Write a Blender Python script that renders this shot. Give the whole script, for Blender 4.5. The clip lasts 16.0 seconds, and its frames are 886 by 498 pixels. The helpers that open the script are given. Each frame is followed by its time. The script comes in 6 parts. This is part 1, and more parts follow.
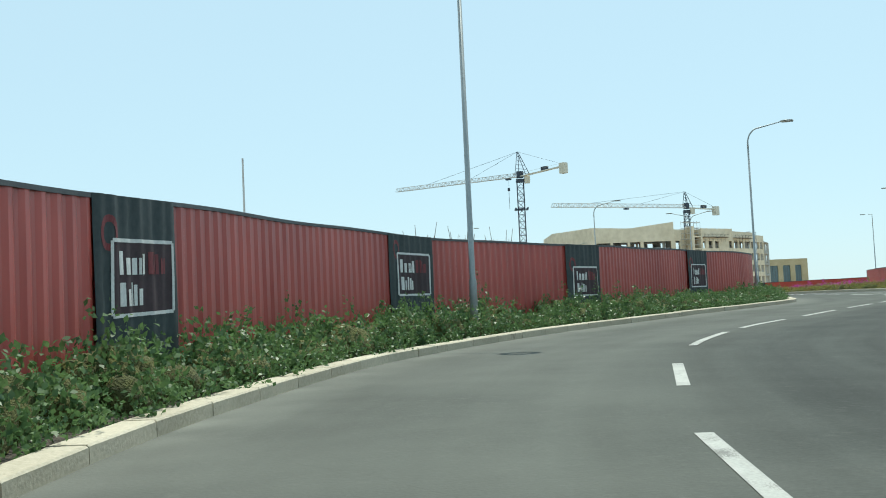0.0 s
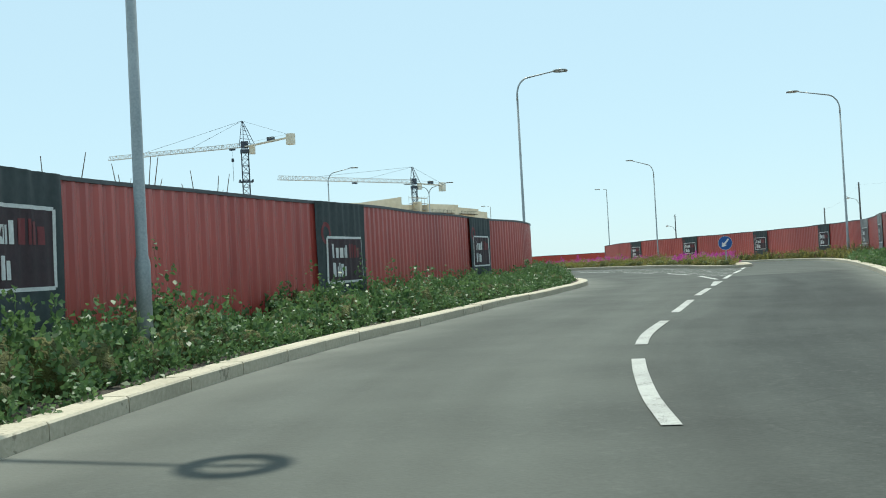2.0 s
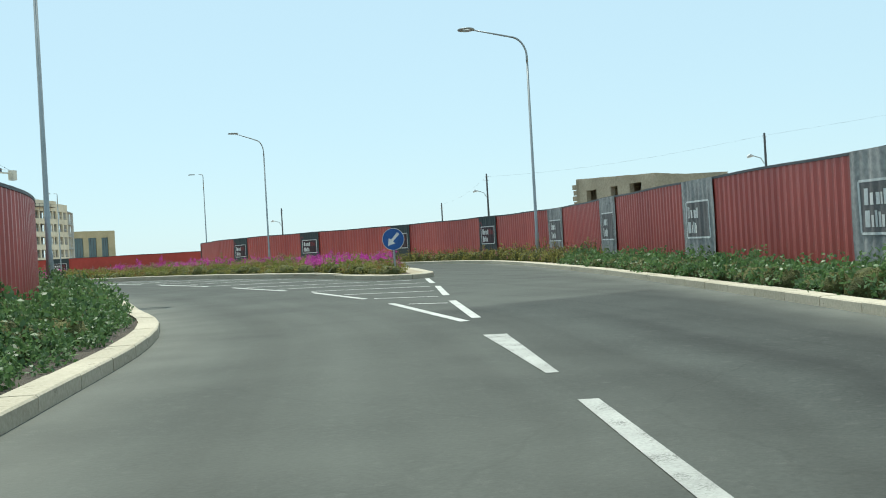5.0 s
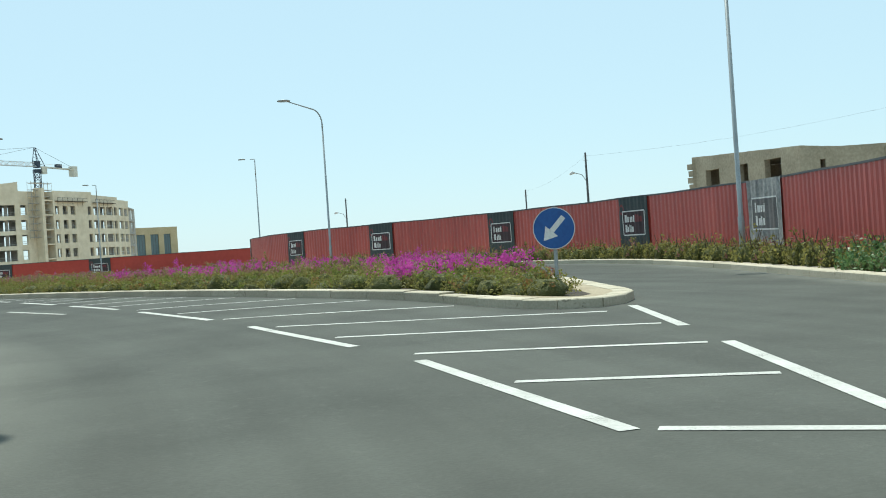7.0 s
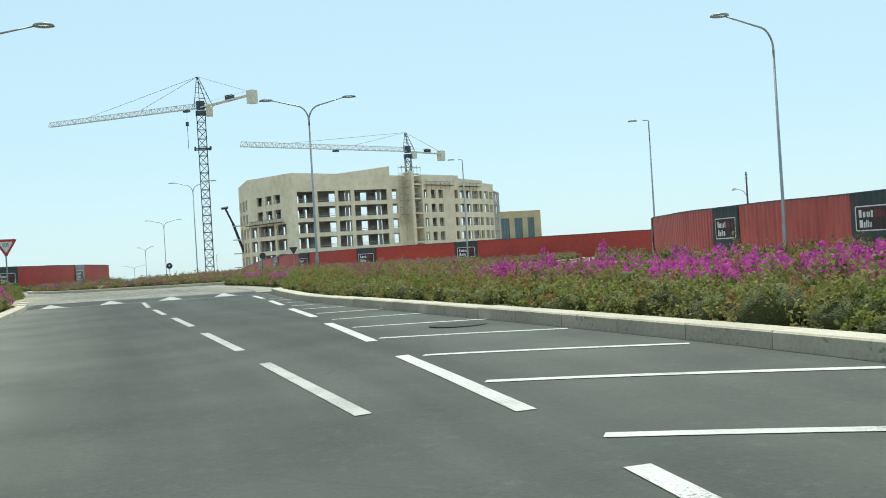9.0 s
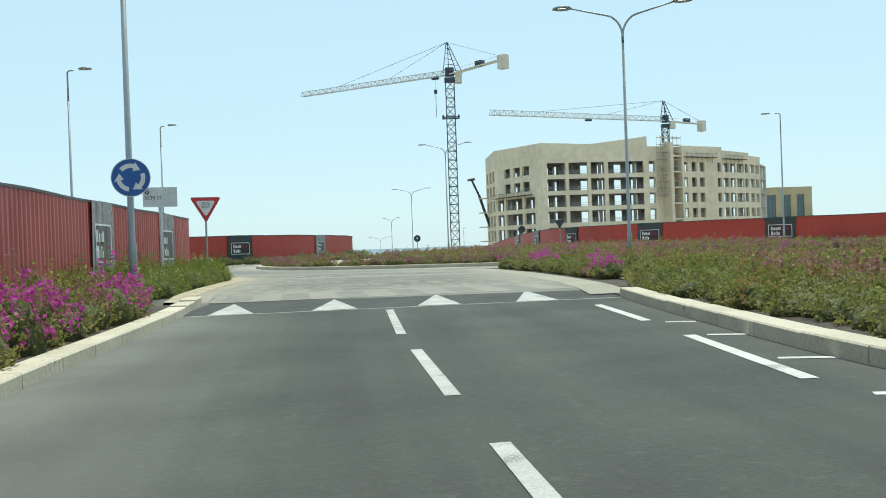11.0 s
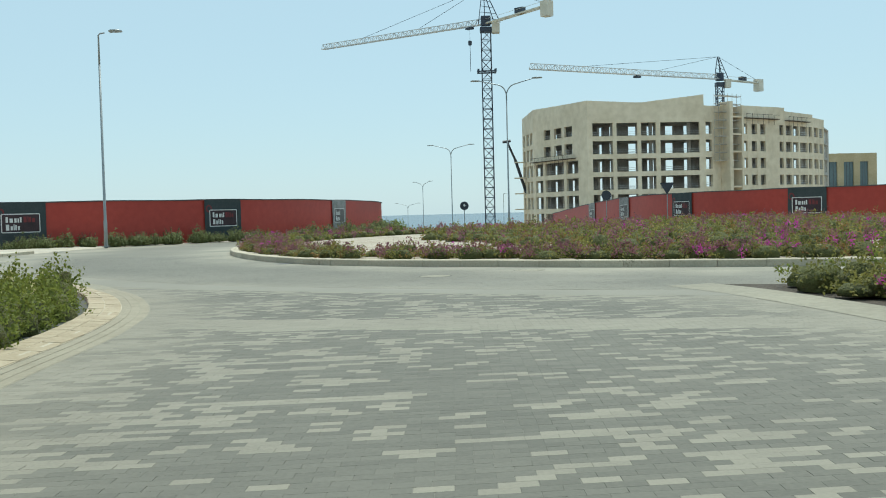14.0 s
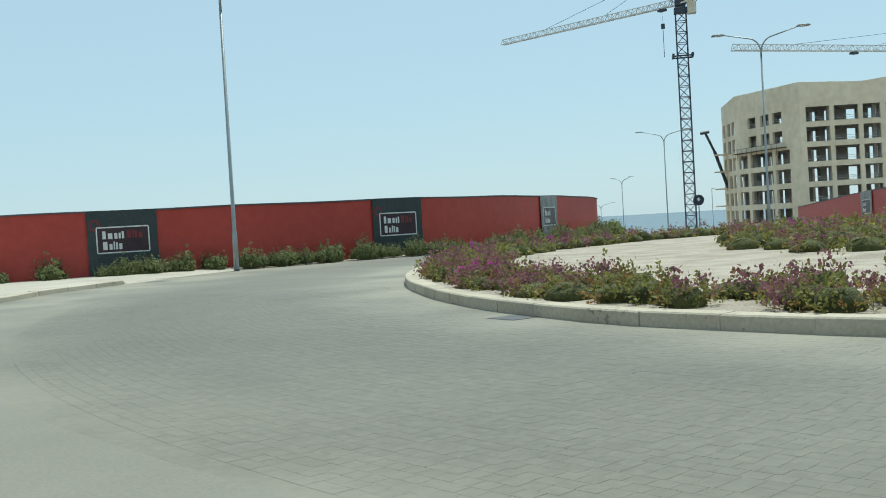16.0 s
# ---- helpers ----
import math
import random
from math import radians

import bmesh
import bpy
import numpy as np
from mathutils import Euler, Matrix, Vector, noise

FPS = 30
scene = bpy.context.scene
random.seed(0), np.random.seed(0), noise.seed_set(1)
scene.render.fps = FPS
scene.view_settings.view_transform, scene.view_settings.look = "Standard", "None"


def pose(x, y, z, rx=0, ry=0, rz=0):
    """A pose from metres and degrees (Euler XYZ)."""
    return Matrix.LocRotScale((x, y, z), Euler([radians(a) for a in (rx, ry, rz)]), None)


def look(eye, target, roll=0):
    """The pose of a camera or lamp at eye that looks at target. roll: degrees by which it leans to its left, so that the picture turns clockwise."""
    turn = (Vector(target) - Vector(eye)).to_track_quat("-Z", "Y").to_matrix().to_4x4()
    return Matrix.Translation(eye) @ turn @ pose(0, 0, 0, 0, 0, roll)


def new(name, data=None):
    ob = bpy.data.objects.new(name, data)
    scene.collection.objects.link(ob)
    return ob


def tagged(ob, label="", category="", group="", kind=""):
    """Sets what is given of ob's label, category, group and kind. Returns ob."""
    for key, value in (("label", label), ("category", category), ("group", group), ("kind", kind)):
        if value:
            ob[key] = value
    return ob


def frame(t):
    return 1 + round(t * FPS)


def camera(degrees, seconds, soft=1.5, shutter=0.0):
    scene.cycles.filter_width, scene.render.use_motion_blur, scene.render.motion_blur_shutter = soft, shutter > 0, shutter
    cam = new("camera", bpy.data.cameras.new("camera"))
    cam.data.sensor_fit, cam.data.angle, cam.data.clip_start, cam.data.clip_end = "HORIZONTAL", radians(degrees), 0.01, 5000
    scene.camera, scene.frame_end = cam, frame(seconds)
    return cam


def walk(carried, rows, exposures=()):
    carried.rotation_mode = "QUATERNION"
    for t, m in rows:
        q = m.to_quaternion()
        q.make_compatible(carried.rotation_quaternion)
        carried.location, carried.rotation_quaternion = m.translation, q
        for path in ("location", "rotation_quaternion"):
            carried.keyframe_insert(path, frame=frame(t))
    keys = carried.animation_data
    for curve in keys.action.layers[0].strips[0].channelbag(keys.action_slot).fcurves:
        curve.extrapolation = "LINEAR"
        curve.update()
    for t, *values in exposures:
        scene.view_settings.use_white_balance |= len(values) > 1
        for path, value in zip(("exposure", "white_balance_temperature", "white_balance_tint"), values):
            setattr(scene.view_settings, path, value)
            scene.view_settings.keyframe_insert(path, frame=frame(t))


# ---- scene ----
# ---- camera ----
cam = camera(46.3, 16.0, soft=1.0)
PATH = [
    (0, -0.000, -0.000, -0.000, -0.000, 3.603, -2.648),
    (0.5, -0.077, 2.530, 0.114, -3.271, 2.732, -2.685),
    (1, 0.071, 5.437, 0.212, -7.531, 1.611, -2.928),
    (1.5, 0.394, 8.445, 0.293, -11.132, 1.484, -3.043),
    (2, 0.904, 11.522, 0.383, -15.019, 1.498, -3.031),
    (2.5, 1.665, 14.648, 0.477, -19.008, 1.277, -3.367),
    (3, 2.628, 17.746, 0.557, -22.832, 1.062, -3.511),
    (3.5, 4.025, 21.102, 0.603, -27.396, 0.483, -3.033),
    (4, 5.816, 24.686, 0.667, -32.055, 0.299, -2.852),
    (4.2, 6.599, 26.052, 0.693, -33.608, 0.247, -2.889),
    (4.5, 7.787, 28.055, 0.736, -35.378, 0.194, -2.990),
    (5, 9.688, 31.356, 0.821, -37.018, 0.152, -3.234),
    (5.5, 11.516, 34.695, 0.916, -37.403, 0.117, -3.487),
    (6, 13.419, 38.120, 1.005, -36.915, 0.041, -3.664),
    (6.3, 14.625, 40.250, 1.046, -36.386, -0.047, -3.691),
    (6.5, 15.436, 41.716, 1.068, -35.981, -0.130, -3.666),
    (7, 17.377, 45.599, 1.111, -33.453, -0.041, -3.909),
    (7.5, 19.102, 49.749, 1.178, -29.326, 0.105, -4.191),
    (8, 20.533, 54.254, 1.201, -24.561, 0.187, -4.020),
    (8.5, 21.540, 58.669, 1.212, -19.285, 0.388, -3.855),
    (9, 22.056, 63.047, 1.292, -13.863, 0.386, -3.458),
    (9.5, 22.239, 67.488, 1.369, -9.043, 0.304, -3.035),
    (10, 22.116, 72.025, 1.406, -5.033, -0.147, -2.766),
    (10.2, 21.990, 73.810, 1.420, -3.663, -0.173, -2.637),
    (10.5, 21.752, 76.451, 1.444, -2.111, -0.220, -2.421),
    (11, 21.307, 80.766, 1.486, -0.673, -0.319, -2.050),
    (11.5, 20.867, 85.086, 1.514, -0.262, -0.438, -1.768),
    (12, 20.424, 89.514, 1.528, -0.472, -0.572, -1.677),
    (12.3, 20.151, 92.216, 1.541, -0.700, -0.657, -1.763),
    (12.5, 19.970, 94.013, 1.557, -0.845, -0.714, -1.892),
    (13, 19.544, 98.391, 1.634, -0.864, -0.827, -1.850),
    (13.1, 19.477, 99.208, 1.649, -0.779, -0.703, -1.747),
    (13.2, 19.417, 100.011, 1.664, -0.699, -0.672, -1.647),
    (13.3, 19.361, 100.806, 1.679, -0.611, 0.089, -1.619),
    (13.4, 19.305, 101.598, 1.692, -0.197, 1.174, -1.647),
    (13.5, 19.246, 102.393, 1.705, 0.085, 1.963, -1.671),
    (13.6, 19.179, 103.192, 1.715, 0.085, 1.769, -1.572),
    (13.7, 19.101, 103.995, 1.724, 0.372, -0.352, -1.379),
    (13.8, 19.015, 104.803, 1.730, 0.426, -2.134, -1.205),
    (13.9, 18.921, 105.612, 1.735, 0.531, -2.310, -1.249),
    (14, 18.822, 106.422, 1.737, 0.579, -2.118, -1.462),
    (14.5, 18.291, 110.452, 1.727, 1.252, -1.884, -1.771),
    (15, 17.562, 114.610, 1.719, 3.632, -1.760, -2.372),
    (15.5, 16.659, 118.683, 1.675, 6.755, -1.442, -2.745),
    (16, 15.454, 122.961, 1.606, 10.505, -1.483, -3.308),
]


def row_pose(x, y, z, yaw, pitch, roll):
    a, b = radians(yaw), radians(pitch)
    eye = Vector((x, y, z))
    return look(eye, eye + Vector((-math.sin(a) * math.cos(b), math.cos(a) * math.cos(b), math.sin(b))), roll)


walk(cam, [(r[0], row_pose(*r[1:])) for r in PATH], [(0.0, 0.42, 6420, 1), (12.0, 0.42, 6420, 1), (13.0, 0.38, 6420, 1), (13.5, 0.27, 6400, 1), (14.5, 0.17, 6300, 1), (16.0, 0.12, 6230, 1)])

# ---- sky and sun ----
SUN = Vector((1.4, 4.6, 10.2)).normalized()
world = bpy.data.worlds.new("sky")
scene.world = world
world.use_nodes = True
wn, wl = world.node_tree.nodes, world.node_tree.links
sky = wn.new("ShaderNodeTexSky")
sky.sky_type, sky.sun_disc = "NISHITA", False
sky.sun_elevation, sky.sun_rotation = math.asin(SUN.z), math.atan2(SUN.x, SUN.y)
sky.air_density, sky.dust_density, sky.ozone_density = 1.0, 0.4, 2.0
wn["Background"].inputs["Strength"].default_value = 0.105
haze = wn.new("ShaderNodeMix")
haze.data_type = "RGBA"
haze.inputs["Factor"].default_value = 0.76
haze.inputs["B"].default_value = (4.68, 6.22, 7.12, 1)
wl.new(sky.outputs[0], haze.inputs["A"])
wl.new(haze.outputs["Result"], wn["Background"].inputs["Color"])
sun = new("sun", bpy.data.lights.new("sun", "SUN"))
sun.data.energy, sun.data.angle, sun.data.color = 3.6, radians(0.6), (1.0, 0.96, 0.88)
sun.matrix_world = look(SUN * 100, (0, 0, 0))


# ---- materials ----
def mat(name, dark, light, rough=0.8, scale=3.0, fine=40.0, bump=0.2, dist=0.01, metal=0.0, island=0.0, objrand=0.0, spec=0.5, drop=1.0):
    """Two scales of noise between two colours, fine relief, and an even spread from piece to piece."""
    m = bpy.data.materials.new(name)
    m.use_nodes = True
    n, l = m.node_tree.nodes, m.node_tree.links
    b = n["Principled BSDF"]
    b.inputs["Roughness"].default_value, b.inputs["Metallic"].default_value = rough, metal
    b.inputs["Specular IOR Level"].default_value = spec
    geo = n.new("ShaderNodeNewGeometry")
    big, small = n.new("ShaderNodeTexNoise"), n.new("ShaderNodeTexNoise")
    where = geo.outputs["Position"]
    if drop != 1.0:
        # streaks that run down the surface
        sq = n.new("ShaderNodeVectorMath")
        sq.operation = "MULTIPLY"
        sq.inputs[1].default_value = (1, 1, drop)
        l.new(where, sq.inputs[0])
        where = sq.outputs[0]
    for t, s in ((big, scale), (small, fine)):
        t.inputs["Scale"].default_value, t.inputs["Detail"].default_value = s, 4.0
        l.new(where, t.inputs["Vector"])
    add = n.new("ShaderNodeMath")
    add.operation = "ADD"
    l.new(big.outputs["Fac"], add.inputs[0])
    l.new(small.outputs["Fac"], add.inputs[1])
    rng = n.new("ShaderNodeMapRange")
    rng.inputs["From Min"].default_value, rng.inputs["From Max"].default_value = 0.7, 1.3
    l.new(add.outputs[0], rng.inputs["Value"])
    last = rng.outputs["Result"]
    for amount, socket in ((island, geo.outputs["Random Per Island"]), (objrand, None)):
        if amount:
            if socket is None:
                socket = n.new("ShaderNodeObjectInfo").outputs["Random"]
            mix = n.new("ShaderNodeMix")
            mix.inputs["Factor"].default_value = amount
            l.new(last, mix.inputs["A"])
            l.new(socket, mix.inputs["B"])
            last = mix.outputs["Result"]
    ramp = n.new("ShaderNodeMix")
    ramp.data_type = "RGBA"
    ramp.inputs["A"].default_value, ramp.inputs["B"].default_value = (*dark, 1), (*light, 1)
    l.new(last, ramp.inputs["Factor"])
    l.new(ramp.outputs["Result"], b.inputs["Base Color"])
    if bump:
        bp = n.new("ShaderNodeBump")
        bp.inputs["Strength"].default_value, bp.inputs["Distance"].default_value = bump, dist
        l.new(small.outputs["Fac"], bp.inputs["Height"])
        l.new(bp.outputs["Normal"], b.inputs["Normal"])
    return m



def leaf_mat(name, dark, light, glow=0.45, scale=1.6, fine=7.0, rough=0.62, spec=0.22):
    """Leaves that let some sunlight through."""
    m = mat(name, dark, light, rough, scale, fine, 0, 0, island=0.34, spec=spec)
    n, l = m.node_tree.nodes, m.node_tree.links
    b = n["Principled BSDF"]
    col = b.inputs["Base Color"].links[0].from_socket
    tr, mix = n.new("ShaderNodeBsdfTranslucent"), n.new("ShaderNodeMixShader")
    mix.inputs[0].default_value = glow
    l.new(col, tr.inputs["Color"])
    l.new(b.outputs[0], mix.inputs[1])
    l.new(tr.outputs[0], mix.inputs[2])
    l.new(mix.outputs[0], n["Material Output"].inputs["Surface"])
    return m


def dusty(m, colour, amount=0.8, scale=1.1, least=0.35):
    """Lets pale dust lie on a surface where its mesh says so."""
    n, l = m.node_tree.nodes, m.node_tree.links
    b = n["Principled BSDF"]
    base = b.inputs["Base Color"].links[0].from_socket
    att, geo, nz, mul, mix = n.new("ShaderNodeAttribute"), n.new("ShaderNodeNewGeometry"), n.new("ShaderNodeTexNoise"), n.new("ShaderNodeMath"), n.new("ShaderNodeMix")
    att.attribute_name = "dust"
    nz.inputs["Scale"].default_value, nz.inputs["Detail"].default_value = scale, 6.0
    l.new(geo.outputs["Position"], nz.inputs["Vector"])
    rng_ = n.new("ShaderNodeMapRange")
    rng_.inputs["From Min"].default_value, rng_.inputs["From Max"].default_value = 0.3, 0.62
    rng_.inputs["To Min"].default_value, rng_.inputs["To Max"].default_value = least * amount, amount
    l.new(nz.outputs["Fac"], rng_.inputs["Value"])
    mul.operation, mul.use_clamp = "MULTIPLY", True
    l.new(att.outputs["Fac"], mul.inputs[0])
    l.new(rng_.outputs["Result"], mul.inputs[1])
    mix.data_type = "RGBA"
    mix.inputs["B"].default_value = (*colour, 1)
    l.new(mul.outputs[0], mix.inputs["Factor"])
    l.new(base, mix.inputs["A"])
    l.new(mix.outputs["Result"], b.inputs["Base Color"])
    return m


def speckle(m, colour, size=60.0, cover_=0.62, patch=2.2):
    """Worn spots where another colour shows through."""
    n, l = m.node_tree.nodes, m.node_tree.links
    b = n["Principled BSDF"]
    base = b.inputs["Base Color"].links[0].from_socket
    geo, f1, f2, add, rng_, mix = n.new("ShaderNodeNewGeometry"), n.new("ShaderNodeTexNoise"), n.new("ShaderNodeTexNoise"), n.new("ShaderNodeMath"), n.new("ShaderNodeMapRange"), n.new("ShaderNodeMix")
    for f, k in ((f1, size), (f2, patch)):
        f.inputs["Scale"].default_value, f.inputs["Detail"].default_value = k, 3.0
        l.new(geo.outputs["Position"], f.inputs["Vector"])
    l.new(f1.outputs["Fac"], add.inputs[0])
    l.new(f2.outputs["Fac"], add.inputs[1])
    rng_.inputs["From Min"].default_value, rng_.inputs["From Max"].default_value = cover_ * 2, cover_ * 2 + 0.12
    l.new(add.outputs[0], rng_.inputs["Value"])
    mix.data_type = "RGBA"
    mix.inputs["B"].default_value = (*colour, 1)
    l.new(rng_.outputs["Result"], mix.inputs["Factor"])
    l.new(base, mix.inputs["A"])
    l.new(mix.outputs["Result"], b.inputs["Base Color"])
    return m


def streaks(m):
    """Soft bands along the road where wheels have polished it, and a few darker patches and hair cracks."""
    n, l = m.node_tree.nodes, m.node_tree.links
    b = n["Principled BSDF"]
    base = b.inputs["Base Color"].links[0].from_socket
    att, geo = n.new("ShaderNodeAttribute"), n.new("ShaderNodeNewGeometry")
    att.attribute_name = "lane"
    # lane: x across the road, y along it
    nz, nz2, vo = n.new("ShaderNodeTexNoise"), n.new("ShaderNodeTexNoise"), n.new("ShaderNodeTexVoronoi")
    sq = n.new("ShaderNodeVectorMath")
    sq.operation = "MULTIPLY"
    sq.inputs[1].default_value = (1.5, 0.07, 1.0)
    l.new(att.outputs["Vector"], sq.inputs[0])
    l.new(sq.outputs[0], nz.inputs["Vector"])
    nz.inputs["Scale"].default_value, nz.inputs["Detail"].default_value = 1.0, 3.0
    l.new(geo.outputs["Position"], nz2.inputs["Vector"])
    nz2.inputs["Scale"].default_value, nz2.inputs["Detail"].default_value = 0.9, 5.0
    add = n.new("ShaderNodeMath")
    add.operation = "MULTIPLY_ADD"
    add.inputs[1].default_value = 0.32
    l.new(nz2.outputs["Fac"], add.inputs[0])
    l.new(nz.outputs["Fac"], add.inputs[2])
    rng_ = n.new("ShaderNodeMapRange")
    rng_.inputs["From Min"].default_value, rng_.inputs["From Max"].default_value = 0.44, 0.88
    rng_.inputs["To Min"].default_value, rng_.inputs["To Max"].default_value = 0.72, 1.30
    l.new(add.outputs[0], rng_.inputs["Value"])
    vo.feature = "DISTANCE_TO_EDGE"
    vo.inputs["Scale"].default_value = 0.22
    warp = n.new("ShaderNodeMix")
    warp.data_type = "VECTOR"
    warp.inputs["Factor"].default_value = 0.35
    l.new(geo.outputs["Position"], warp.inputs[4])
    l.new(nz2.outputs["Color"], warp.inputs[5])
    l.new(warp.outputs[1], vo.inputs["Vector"])
    crack = n.new("ShaderNodeMapRange")
    crack.inputs["From Min"].default_value, crack.inputs["From Max"].default_value = 0.0005, 0.0022
    crack.inputs["To Min"].default_value, crack.inputs["To Max"].default_value = 0.82, 1.0
    l.new(vo.outputs["Distance"], crack.inputs["Value"])
    mul = n.new("ShaderNodeMath")
    mul.operation = "MULTIPLY"
    l.new(rng_.outputs["Result"], mul.inputs[0])
    l.new(crack.outputs["Result"], mul.inputs[1])
    tone = n.new("ShaderNodeVectorMath")
    tone.operation = "SCALE"
    l.new(base, tone.inputs[0])
    l.new(mul.outputs[0], tone.inputs["Scale"])
    l.new(tone.outputs[0], b.inputs["Base Color"])
    return m


